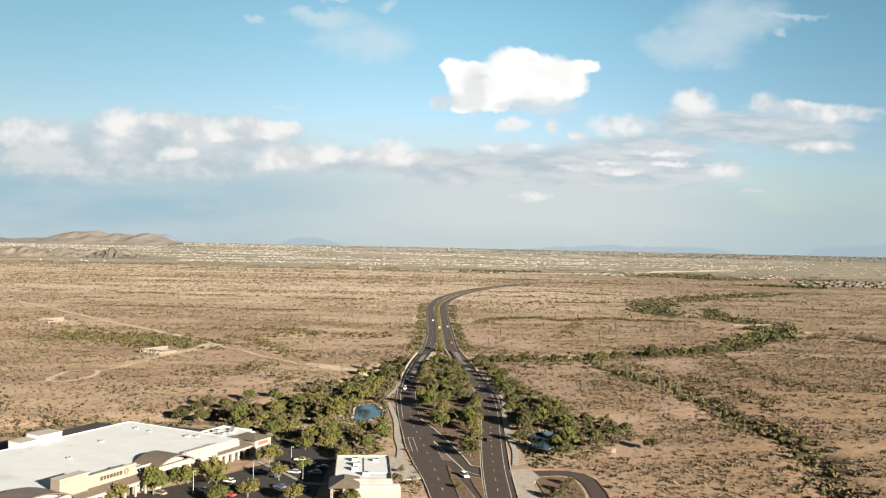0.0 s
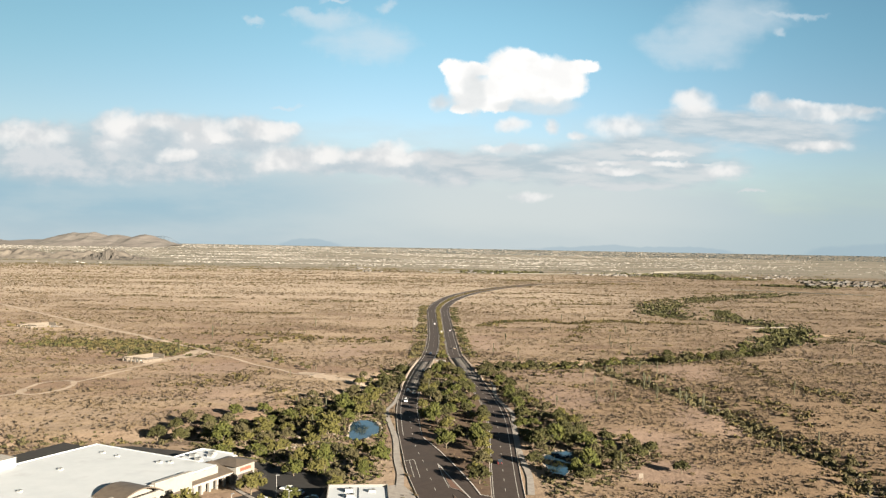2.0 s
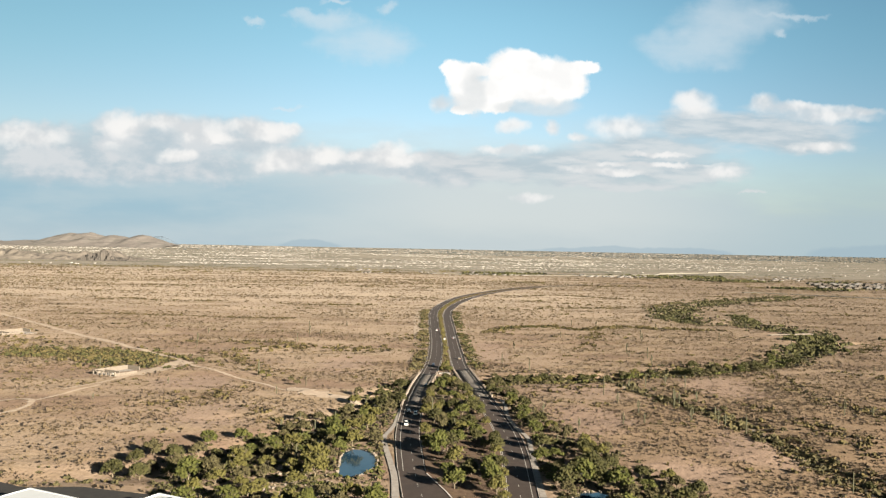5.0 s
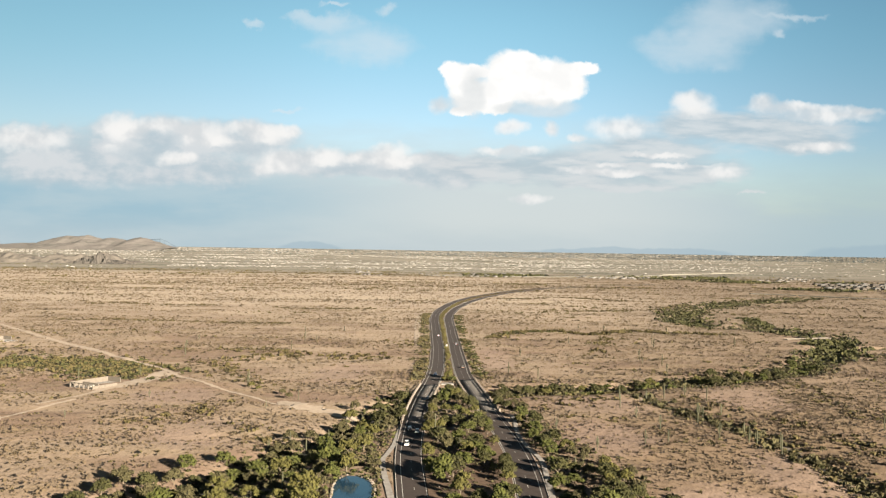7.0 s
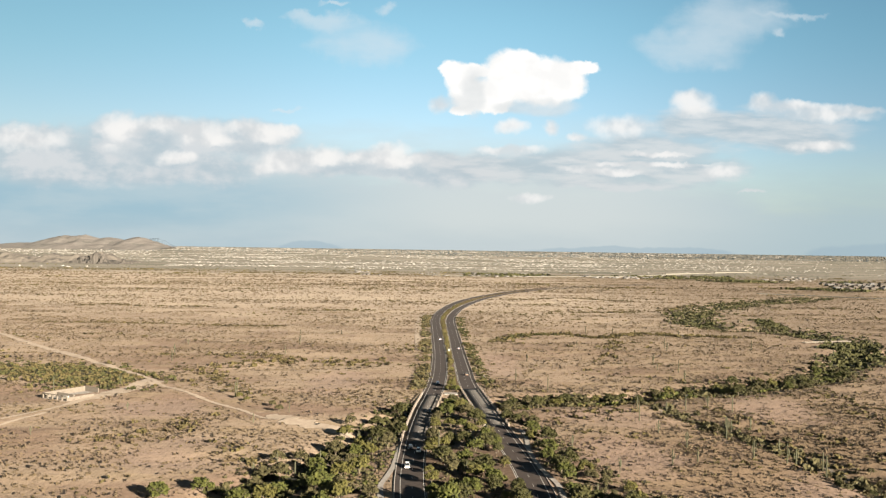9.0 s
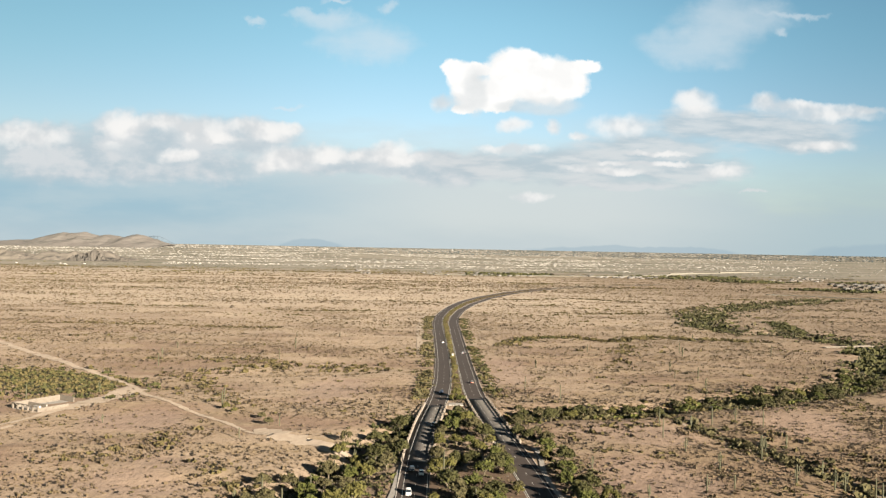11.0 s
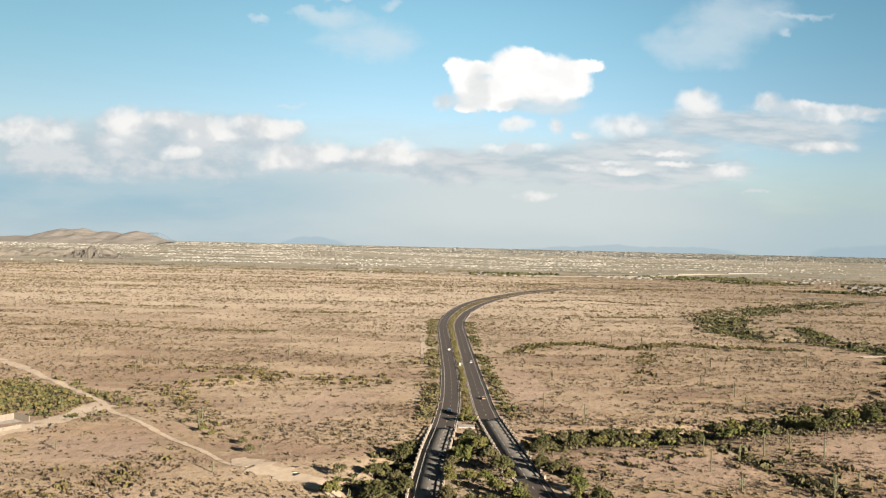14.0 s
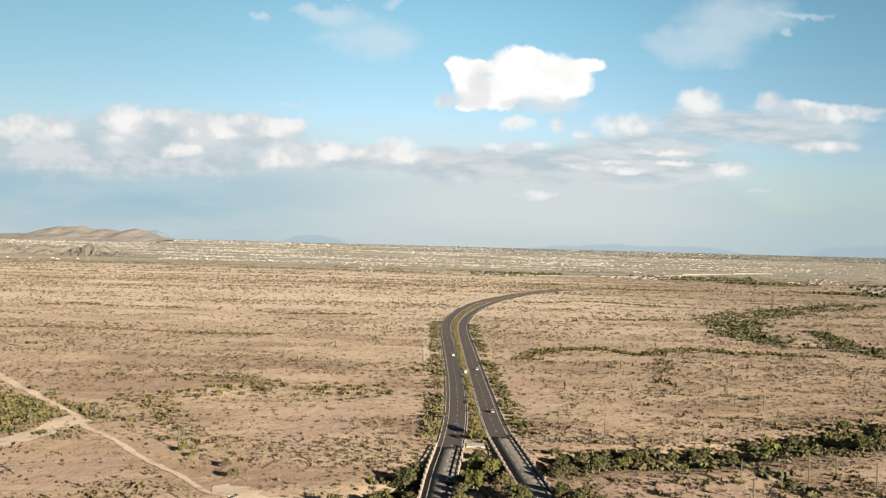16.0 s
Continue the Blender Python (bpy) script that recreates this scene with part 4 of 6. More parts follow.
POND_1 = [(-41.5, 413), (-41, 420), (-38.5, 425.5), (-34, 425), (-30, 420), (-27.5, 410), (-27.2, 400), (-30, 391), (-35, 386), (-39.5, 387), (-40.5, 398)]
POND_2 = [(37, 352), (38.5, 364), (43, 372), (49, 373), (53, 369), (51.5, 358), (47.5, 347), (43, 337), (39, 338.5)]
LOT = [(-66, 262), (-40, 262), (-38, 330), (-50, 336), (-64, 340), (-74, 318), (-86, 296), (-104, 262)]
REST = [(-39, 262), (-14, 262), (-14, 306), (-38, 306)]
SHOP = [(-165, 240), (-95, 240), (-58, 306), (-62, 345), (-124, 352), (-170, 270)]
SIDE_STREET = [(26, 258), (57, 258), (57, 308), (30, 310), (26, 308)]
VIEW_1 = [(-46, 362), (-22, 362), (-26, 430), (-43, 428)]
VIEW_2 = [(34, 312), (44, 312), (50, 360), (36, 366)]
YARD = [(-180, 320), (-158, 352), (-150, 374), (-140, 366), (-121, 369), (-96, 361), (-86, 354), (-92, 342), (-124, 348)]
KEEP_OUT = [YARD, POND_1, POND_2, LOT, REST, SHOP, SIDE_STREET, [(-23, 300), (-10, 320), (-16, 340), (-26, 325)], [(27, 305), (34, 312), (32, 420), (27.5, 420)]]


def grove(poly, count, kinds, gap, scales=(0.8, 1.15), group="desert trees", margin=1.5):
    xs, ys = [p[0] for p in poly], [p[1] for p in poly]
    made, tries = 0, 0
    while made < count and tries < count * 40:
        tries += 1
        x, y = rng.uniform(min(xs), max(xs)), rng.uniform(min(ys), max(ys))
        if not inside(np.array(x), np.array(y), poly) or not clear(x, y, margin) or inside(np.array(x), np.array(y), VIEW_1) or inside(np.array(x), np.array(y), VIEW_2):
            continue
        if any((x - a) ** 2 + (y - b) ** 2 < (gap + r * 0.4) ** 2 for a, b, r in TAKEN):
            continue
        plant(kinds[rng.randint(len(kinds))], x, y, rng.uniform(*scales), group)
        made += 1


def row_of_trees(line, wide, count, kinds, gap, scales=(0.8, 1.15), group="trees along the wash"):
    line = np.array(line, float)
    seg = np.concatenate([[0], np.cumsum(np.hypot(*np.diff(line, axis=0).T))])
    made, tries = 0, 0
    while made < count and tries < count * 40:
        tries += 1
        s = rng.rand() * seg[-1]
        x = np.interp(s, seg, line[:, 0]) + rng.normal() * wide
        y = np.interp(s, seg, line[:, 1]) + rng.normal() * wide
        if not clear(x, y, min(1.0, wide * 0.4)) or any((x - a) ** 2 + (y - b) ** 2 < (gap + r * 0.4) ** 2 for a, b, r in TAKEN):
            continue
        plant(kinds[rng.randint(len(kinds))], x, y, rng.uniform(*scales), group)
        made += 1


TREE_MEDIAN = [(-6, 388), (0, 368), (8, 340), (14, 316), (16, 340), (19, 400), (19, 455), (15, 517), (10, 566), (4, 625), (-3, 625), (-9, 588), (-11, 535), (-11.5, 491), (-11, 454), (-9, 430)]
grove([p for p in TREE_MEDIAN], 50, (0, 0, 1, 2, 3, 4, 6, 6), 4.0, (0.85, 1.3), "trees in the median", 0.4)
row_of_trees([(16.2, 345), (18.2, 400), (18.8, 450), (14.2, 515), (9.6, 565)], 0.5, 16, (0, 3, 4, 6, 6), 4.0, (0.7, 1.0), "trees in the median")
row_of_trees([(-9.0, 425), (-10.6, 460), (-11, 495), (-10.6, 535), (-8.5, 585)], 0.5, 12, (0, 3, 4, 2, 6), 4.0, (0.7, 1.0), "trees in the median")
for x, y, k, s in ((-1.5, 652, 2, 1.0), (1.0, 640, 0, 0.9), (-3.0, 640, 3, 0.9), (-47, 384, 2, 1.5), (-49, 396, 2, 1.7), (-46, 408, 5, 1.3), (46, 333, 1, 1.0), (52, 342, 1, 1.15), (40, 377, 6, 1.5), (45, 379, 1, 1.5), (51, 377, 6, 1.5), (56, 372, 0, 1.45), (57, 350, 4, 1.1), (63, 358, 5, 1.0)):
    plant(k, x, y, s, "roadside trees")
for x, y, k, s in ((-61.5, 307, 2, 1.5), (-75, 284, 2, 1.5), (-85, 279, 0, 1.3), (-54, 287, 2, 1.1), (-48, 300, 0, 1.0), (-83, 281, 2, 1.2), (-90, 268, 1, 1.2), (-73, 279, 0, 1.15), (-60, 267, 2, 1.3), (-68, 262, 0, 1.2), (-27, 261, 0, 1.0), (-45, 263, 2, 1.1), (-98, 258, 2, 1.2), (-52, 330, 0, 1.2), (-44, 330, 2, 1.2), (-36, 322, 4, 1.2), (-14, 287, 5, 0.8), (-13, 300, 3, 0.55), (7, 282, 3, 0.55), (42, 280, 5, 0.8), (45, 288, 5, 0.7), (38, 272, 4, 0.8)):
    plant(k, x, y, s, "roadside trees")
grove([(-62, 320), (-40, 312), (-22, 320), (-21, 355), (-24, 380), (-27, 440), (-34, 470), (-60, 450), (-80, 410), (-98, 385), (-95, 350), (-75, 345)], 46, (0, 1, 2, 2, 3, 4, 5, 5), 5.6, (0.75, 1.35), "trees in the garden")
row_of_trees([(-116, 388), (-99, 396), (-83, 420), (-68, 450), (-52, 482)], 7, 26, (6, 4, 5, 7, 0, 4), 5.0, (0.8, 1.35))
row_of_trees([(-56, 470), (-40, 500), (-32, 535), (-24, 575)], 8, 20, (0, 6, 5, 4, 2), 5.0, (0.8, 1.25))
grove([(30, 320), (34, 430), (30, 540), (34, 560), (44, 500), (56, 450), (72, 400), (82, 372), (66, 345), (56, 330), (40, 318)], 54, (4, 5, 5, 6, 6, 0, 3), 4.2, (0.8, 1.25), "trees in the garden")
row_of_trees([(26, 560), (22, 590), (30, 604)], 5, 10, (0, 6, 4), 3.4, (0.7, 0.95))
row_of_trees([(30, 606), (50, 615), (72, 619), (99, 631), (128, 647), (157, 655), (195, 679), (231, 704)], 5.0, 46, (5, 4, 0, 5, 6, 4, 2), 4.4, (0.7, 1.25))
row_of_trees([(150, 660), (195, 676), (231, 702), (268, 750)], 10, 22, (5, 4, 6, 0, 7), 4.6, (0.7, 1.15))
row_of_trees([(108, 590), (112, 566), (126, 537), (139, 496), (141, 453)], 5, 14, (5, 5, 7, 4), 4.0, (0.55, 0.85))
row_of_trees([(141, 453), (143, 409), (148, 380), (153, 350), (140, 310), (135, 280)], 3.5, 12, (5, 7, 4, 6), 4.0, (0.5, 0.85))
for x, y, k, s in ((86, 343, 6, 0.95), (-113, 606, 3, 0.75), (-108, 600, 3, 0.6), (-92, 588, 5, 0.8), (-86, 574, 5, 0.9)):
    plant(k, x, y, s, "lone desert trees")
for k in KINDS:
    for o in list(k.children_recursive) + [k]:
        bpy.data.objects.remove(o)


# shrubs too many to count
def bush_template(seed, cards, spread=1.0):
    r = np.random.RandomState(seed)
    d = r.normal(size=(cards, 3))
    d[:, 2] = np.abs(d[:, 2]) * 0.8
    d /= np.linalg.norm(d, axis=1)[:, None]
    p = d * (0.30 + 0.50 * r.rand(cards, 1)) * np.array([spread, spread, 0.62])
    a = np.cross(d, r.normal(size=(cards, 3)))
    a /= np.linalg.norm(a, axis=1)[:, None]
    b = np.cross(a, d) + d * 0.5
    b[:, 2] = np.abs(b[:, 2])
    b /= np.linalg.norm(b, axis=1)[:, None]
    s = 0.55 * (0.7 + 0.6 * r.rand(cards, 1)) * (14 / cards) ** 0.42
    a, b = a * s * 0.6, b * s
    return np.stack([p - a, p + a, p + a * 0.6 + b, p - a * 0.6 + b], 1).reshape(-1, 3)


def thicket(name, x, y, size, cards, mat, label, category="shrubs", tall=1.05, sink=0.05):
    """All the shrubs of a stretch as one object."""
    n = len(x)
    temps = np.stack([bush_template(s + 40, cards) for s in range(6)])
    which = rng.randint(6, size=n)
    v = temps[which]
    a = rng.rand(n) * 2 * np.pi
    c, s = np.cos(a)[:, None], np.sin(a)[:, None]
    k = np.asarray(size)[:, None]
    px = (v[..., 0] * c - v[..., 1] * s) * k + np.asarray(x)[:, None]
    py = (v[..., 0] * s + v[..., 1] * c) * k + np.asarray(y)[:, None]
    pz = v[..., 2] * k * tall * (0.75 + 0.5 * rng.rand(n))[:, None] + (height(x, y) - sink)[:, None]
    verts = np.stack([px, py, pz], -1).reshape(-1, 3)
    ob = mesh_np(name, verts, np.arange(len(verts)).reshape(-1, 4), mat)
    return tagged(ob, label, category, kind="stuff")


def keep(x, y, margin=0.5):
    ok = np.abs(np.interp(y, EAST_ROAD[:, 1], EAST_ROAD[:, 0]) - x) > 6.6 + margin
    ok &= (y < 396) | (np.abs(np.interp(y, WEST_ROAD[:, 1], WEST_ROAD[:, 0]) - x) > 6.6 + margin)
    ok &= ~((y < 400) & inside(x, y, junction_wide))
    for poly in KEEP_OUT:
        ok &= ~inside(x, y, poly)
    for line, w in TRACKS:
        ok &= away(x, y, line) > w
    return ok


TRACKS = (([(-560, 1090), (-395, 906), (-327, 828), (-272, 771), (-221, 713), (-182, 669), (-167, 645), (-146, 623), (-123, 596), (-103, 574), (-88, 556), (-72, 552)], 3.5),
          ([(-180, 665), (-182, 630), (-189, 602), (-196, 571), (-200, 538), (-215, 500)], 4.0),
          ([(-214 + 11 * math.cos(a * 0.5236), 495 + 22 * math.sin(a * 0.5236)) for a in range(13)], 2.2),
          ([(-331, 833), (-357, 818), (-420, 800), (-520, 790)], 3.0),
          ([(-88, 566), (-80, 556), (-70, 547), (-58, 540), (-48, 528)], 6.0),
          ([(-15, 320), (-17.4, 354), (-19.6, 385), (-22.4, 407), (-25.6, 429), (-27.4, 448), (-24.6, 474), (-23.4, 511)], 1.6),
          ([(28.5, 312), (30.2, 334), (30.0, 370), (32.4, 428), (33.2, 452), (28.2, 500), (28.0, 540)], 1.6))
HUT_YARD = [(-216, 606), (-196, 586), (-180, 610), (-203, 640)]
KEEP_OUT.append(HUT_YARD)


def scatter(y0, y1, per, lumpy, sizes, stretch=(90.0, 24.0), lines=0.0):
    """Random places over the plain; with lines, gathered along branching drainage lines."""
    total = int(0.6 * (y1 * y1 - y0 * y0) / per)
    y = np.sqrt(rng.uniform(y0 * y0, y1 * y1, total * 2))
    x = rng.uniform(-1, 1, total * 2) * (0.58 * y + 40)
    if lines:
        d = fbm(x / stretch[0] + 7, y / stretch[1] + 13, 4)
        e = fbm(x / stretch[0] * 0.6 + 31, y / stretch[1] * 0.8 + 3, 3)
        run = np.exp(-((d - 0.5) / lines) ** 2)
        p = run * np.clip((e - 0.42) * 7, 0.02, 1)
    else:
        d = fbm(x / stretch[0], y / stretch[1] + 40, 4)
        p = np.clip((d - 0.5) * lumpy + 0.42, 0.06, 1.0)
    for cx, cy, rx, ry in SCALDS:
        p = p * np.clip(((x - cx) / rx) ** 2 + ((y - cy) / ry) ** 2, 0.08, 1)
    ok = rng.rand(total * 2) < p
    x, y = x[ok], y[ok]
    k = keep(x, y)
    x, y = x[k], y[k]
    s = sizes[0] + (sizes[1] - sizes[0]) * rng.rand(len(x)) ** 2.2
    return x, y, s


def strew(name, spec, cards, mat, label, tall=0.9):
    x, y, s = scatter(*spec)
    thicket(name, x, y, s, cards, mat, label, tall=tall)


def tufts(y0, y1, per, sizes, mat, label):
    """Low grass and litter in dense drifts, thinner over bare ground: each tuft is three crossed blades' sheaves."""
    total = int(0.6 * (y1 * y1 - y0 * y0) / per)
    y = np.sqrt(rng.uniform(y0 * y0, y1 * y1, total))
    x = rng.uniform(-1, 1, total) * (0.56 * y + 30)
    d = fbm(x / 60 + 3, y / 24 + 8, 4)
    p = np.clip((d - 0.5) * 5 + 0.62, 0.12, 1.0)
    for cx, cy, rx, ry in SCALDS:
        p = p * np.clip(((x - cx) / rx) ** 2 + ((y - cy) / ry) ** 2, 0.3, 1)
    ok = rng.rand(total) < p
    x, y = x[ok], y[ok]
    k = keep(x, y)
    x, y = x[k], y[k]
    size = sizes[0] + (sizes[1] - sizes[0]) * rng.rand(len(x)) ** 1.8
    thicket("dry_grass_tufts", x, y, size, 3, mat, label, tall=0.85)


strew("desert_shrubs", (262, 640, 28.0, 6.0, (0.35, 1.0), (70.0, 30.0)), 6, M_SCRUB, "low dry brown desert shrubs on open sand", 1.0)
tufts(262, 700, 3.1, (0.3, 0.8), M_STRAW, "straw-coloured dry grass tufts on open sand")
tufts(700, 1250, 8.0, (0.35, 0.9), M_STRAW, "straw-coloured dry grass tufts far out on the plain")
tufts(1250, 2100, 40.0, (0.6, 1.4), M_STRAW, "dry grass far out on the plain")
strew("desert_shrubs", (262, 640, 44, 0, (0.6, 1.7), (120.0, 85.0), 0.012), 9, M_SCRUB_GREEN, "olive creosote shrubs along shallow drainage lines", 1.0)
strew("desert_shrubs", (262, 640, 340, 6.0, (0.7, 1.7), (60.0, 30.0)), 10, M_SCRUB_GREEN, "olive creosote shrubs on open sand", 1.0)
strew("desert_shrubs", (620, 1050, 34, 5.0, (0.4, 1.2), (120.0, 24.0)), 5, M_SCRUB, "low dry brown desert shrubs on open sand", 0.95)
strew("desert_shrubs", (620, 1050, 48, 0, (0.7, 2.0), (150.0, 70.0), 0.012), 7, M_SCRUB_GREEN, "olive creosote shrubs along shallow drainage lines", 1.0)
strew("desert_shrubs", (1050, 1900, 85, 8.0, (0.6, 1.6), (280.0, 40.0)), 4, M_SCRUB, "dry brown desert shrubs far out", 0.85)
strew("desert_shrubs", (20, 262, 30, 4.0, (0.4, 1.5), (70.0, 40.0)), 6, M_SCRUB, "low dry brown desert shrubs on open sand", 1.0)
strew("desert_shrubs", (1050, 2000, 44, 0, (0.9, 2.4), (340.0, 80.0), 0.010), 6, M_SCRUB_GREEN, "olive shrubs along drainage lines far out on the plain", 0.9)
strew("desert_shrubs", (1900, 2750, 130, 8.0, (1.0, 2.4), (420.0, 40.0)), 4, M_SCRUB, "dry brown desert shrubs far out", 0.8)
strew("desert_shrubs", (1900, 3100, 60, 0, (1.6, 3.6), (520.0, 120.0), 0.011), 4, M_SCRUB_GREEN, "far shrubs along drainage lines on the plain", 0.8)


def belt(line, wide, per_metre, sizes, cards, mat, label, tall=1.0, name="wash_shrubs"):
    line = np.array(line, float)
    seg = np.concatenate([[0], np.cumsum(np.hypot(*np.diff(line, axis=0).T))])
    n = int(seg[-1] * per_metre)
    s = rng.rand(n) * seg[-1]
    thin = fbm(s / 25, s * 0 + wide, 3) > 0.36
    s = s[thin]
    x = np.interp(s, seg, line[:, 0]) + rng.normal(size=len(s)) * wide
    y = np.interp(s, seg, line[:, 1]) + rng.normal(size=len(s)) * wide
    k = keep(x, y, 0.2)
    x, y = x[k], y[k]
    size = sizes[0] + (sizes[1] - sizes[0]) * rng.rand(len(x)) ** 1.6
    thicket(name, x, y, size, cards, mat, label, tall=tall)


belt(WASH_MAIN[2:9], 7, 3.2, (0.9, 3.2), 18, M_LEAF_DARK, "dark green shrubs lining a wash")
belt(WASH_MAIN[:9], 10, 1.5, (0.7, 2.0), 16, M_LEAF_GREY, "grey-green shrubs lining a wash")
belt(WASH_MAIN[9:18], 6.5, 1.6, (1.2, 3.6), 18, M_LEAF_GREY, "grey-green shrubs lining a wash")
belt(WASH_MAIN[9:18], 6.0, 0.9, (1.2, 3.4), 20, M_LEAF_GREEN, "green shrubs lining a wash")
belt(WASH_MAIN[9:18], 8.0, 1.4, (0.8, 2.4), 14, M_SCRUB_GREEN, "olive shrubs on the banks of a wash")
belt(WASH_MAIN[13:18], 11, 1.8, (0.8, 2.6), 14, M_LEAF_GREY, "grey-green shrubs spread over a broad wash")
belt(WASH_MAIN[13:18], 14, 1.6, (0.6, 1.8), 10, M_SCRUB, "brown shrubs spread over a broad wash")
belt(WASH_MAIN[17:21], 11, 2.4, (1.6, 4.8), 16, M_LEAF_DARK, "dense dark green thicket in a wash")
belt(WASH_MAIN[20:], 13, 1.6, (1.6, 3.8), 8, M_LEAF_DARK, "far dark thicket in a wash")
belt(WASH_MAIN[20:], 20, 1.0, (1.6, 3.8), 8, M_LEAF_GREY, "far green thicket in a wash")
belt(WASH_EAST, 6, 1.5, (0.6, 2.0), 14, M_SCRUB_GREEN, "olive and brown shrubs lining a wash")
belt(WASH_EAST, 10, 1.2, (0.5, 1.5), 10, M_SCRUB, "brown shrubs along a wash")
belt(WASH_EAST, 3.5, 0.8, (1.0, 2.8), 16, M_LEAF_GREY, "grey-green shrubs lining a wash")
belt(WASH_FAR, 6, 0.9, (1.2, 2.8), 10, M_LEAF_DARK, "dark shrubs lining a wash")
belt([(211, 690), (212, 624), (208, 568), (216, 522), (224, 480), (230, 400)], 7, 0.5, (0.8, 2.0), 14, M_SCRUB_GREEN, "olive shrubs along a shallow gully")
belt([(-159, 701), (-131, 752), (-92, 761), (-60, 743), (-40, 800), (-29, 856)], 9, 0.9, (1.0, 2.6), 12, M_SCRUB_GREEN, "olive shrubs along a shallow gully")
belt([(-300, 690), (-270, 700), (-240, 688), (-212, 668), (-192, 650)], 15, 6.0, (1.2, 3.0), 14, M_LEAF_DARK, "dense dark green thicket beside a sandy track")
belt([(-300, 690), (-270, 700), (-240, 688), (-212, 668), (-192, 650)], 15, 7.0, (1.2, 3.0), 14, M_SCRUB_GREEN, "dense green thicket beside a sandy track")
belt([(-400, 800), (-420, 830), (-360, 800), (-330, 745), (-300, 700)], 14, 0.8, (1.0, 2.8), 12, M_SCRUB_GREEN, "olive thicket beside a ruin")
belt([(14, 862), (46, 911), (72, 963), (110, 969), (137, 942), (185, 990), (217, 968), (300, 960)], 6, 1.3, (1.2, 3.0), 12, M_SCRUB_GREEN, "olive shrubs along a gully")
belt([(46, 911), (72, 963), (110, 969)], 4, 0.8, (1.2, 2.6), 12, M_LEAF_DARK, "dark shrubs along a gully")
belt([(146, 934), (131, 847), (113, 777)], 7, 0.6, (1.0, 2.4), 12, M_SCRUB_GREEN, "olive shrubs along a gully")
# gullies and runnels traced over the plain
RUNNELS = [[(-216, 1230), (-171, 1218), (-107, 1228), (-65, 1241)],
          [(-408, 1017), (-379, 1015), (-356, 1031), (-322, 1023), (-289, 1025)],
          [(-379, 1260), (-351, 1270), (-309, 1249)],
          [(-471, 1245), (-446, 1280), (-395, 1255)],
          [(-214, 788), (-171, 780), (-136, 786), (-105, 736)],
          [(-271, 1013), (-231, 1013), (-169, 1007)],
          [(131, 1260), (182, 1250), (235, 1266), (306, 1325), (367, 1423)],
          [(54, 1493), (214, 1554), (293, 1503)],
          [(172, 964), (213, 973), (217, 949)],
          [(300, 773), (346, 801), (421, 880)],
          [(206, 603), (204, 550), (219, 528), (226, 508)]]
GULLIES = [[(-175, 713), (-151, 690), (-129, 655), (-107, 612)],
          [(-121, 537), (-120, 553), (-117, 567)],
          [(44, 566), (64, 578), (82, 590), (94, 597)],
          [(158, 527), (168, 502), (175, 467), (174, 429)],
          [(150, 464), (145, 414), (150, 386), (157, 376)],
          [(-93, 505), (-80, 477), (-71, 464)],
          [(-155, 509), (-140, 516), (-117, 530)],
          [(136, 602), (138, 580), (139, 561)]]
for line in RUNNELS:
    belt(line, 5, 0.9, (0.8, 2.2), 8, M_SCRUB_GREEN, "olive shrubs along a shallow runnel", 0.9, "desert_shrubs")
    belt(line, 8, 1.2, (0.5, 1.5), 6, M_SCRUB, "brown shrubs along a shallow runnel", 0.9, "desert_shrubs")
for line in GULLIES:
    belt(line, 5, 0.9, (0.8, 2.2), 12, M_SCRUB_GREEN, "olive shrubs in a broad gully", 0.95, "desert_shrubs")
    belt(line, 10, 1.8, (0.5, 1.5), 8, M_SCRUB, "brown shrubs in a broad gully", 0.9, "desert_shrubs")
# dark shrubs added to stand for the shade of a cut bank
belt([(368, 1168), (358, 1093), (344, 1009), (345, 959)], 5, 3.0, (1.4, 3.2), 10, M_LEAF_DARK, "dark thicket added as shade of a cut bank")
# roadsides
west_side = offset(WEST_ROAD, -10.5)
east_side = offset(EAST_ROAD, 10.5)
sl = (west_side[:, 1] > 640) & (west_side[:, 1] < 1180)
belt(west_side[sl][::4], 2.6, 1.1, (0.9, 2.4), 14, M_LEAF_GREY, "grey-green roadside shrubs", name="roadside_shrubs")
belt(west_side[sl][::4], 3.0, 0.9, (0.9, 2.3), 14, M_SCRUB_GREEN, "olive roadside shrubs", name="roadside_shrubs")
sl = (east_side[:, 1] > 650) & (east_side[:, 1] < 1150)
belt(east_side[sl][::4], 2.4, 0.8, (0.8, 2.2), 14, M_LEAF_DARK, "dark green roadside shrubs", name="roadside_shrubs")
belt(east_side[sl][::4], 4.0, 0.5, (0.8, 2.2), 14, M_SCRUB_GREEN, "olive roadside shrubs", name="roadside_shrubs")


def fill(poly, count, sizes, cards, mat, label, name="garden_shrubs", strict=True):
    xs, ys = [p[0] for p in poly], [p[1] for p in poly]
    x, y = rng.uniform(min(xs), max(xs), count * 3), rng.uniform(min(ys), max(ys), count * 3)
    ok = inside(x, y, poly)
    if strict:
        ok &= keep(x, y, -0.6)
    x, y = x[ok][:count], y[ok][:count]
    s = sizes[0] + (sizes[1] - sizes[0]) * rng.rand(len(x)) ** 2
    thicket(name, x, y, s, cards, mat, label)


GARDEN_WEST = [(-62, 318), (-22, 312), (-21, 355), (-24, 380), (-27, 440), (-24, 500), (-40, 490), (-80, 410), (-98, 385), (-95, 350), (-75, 345)]
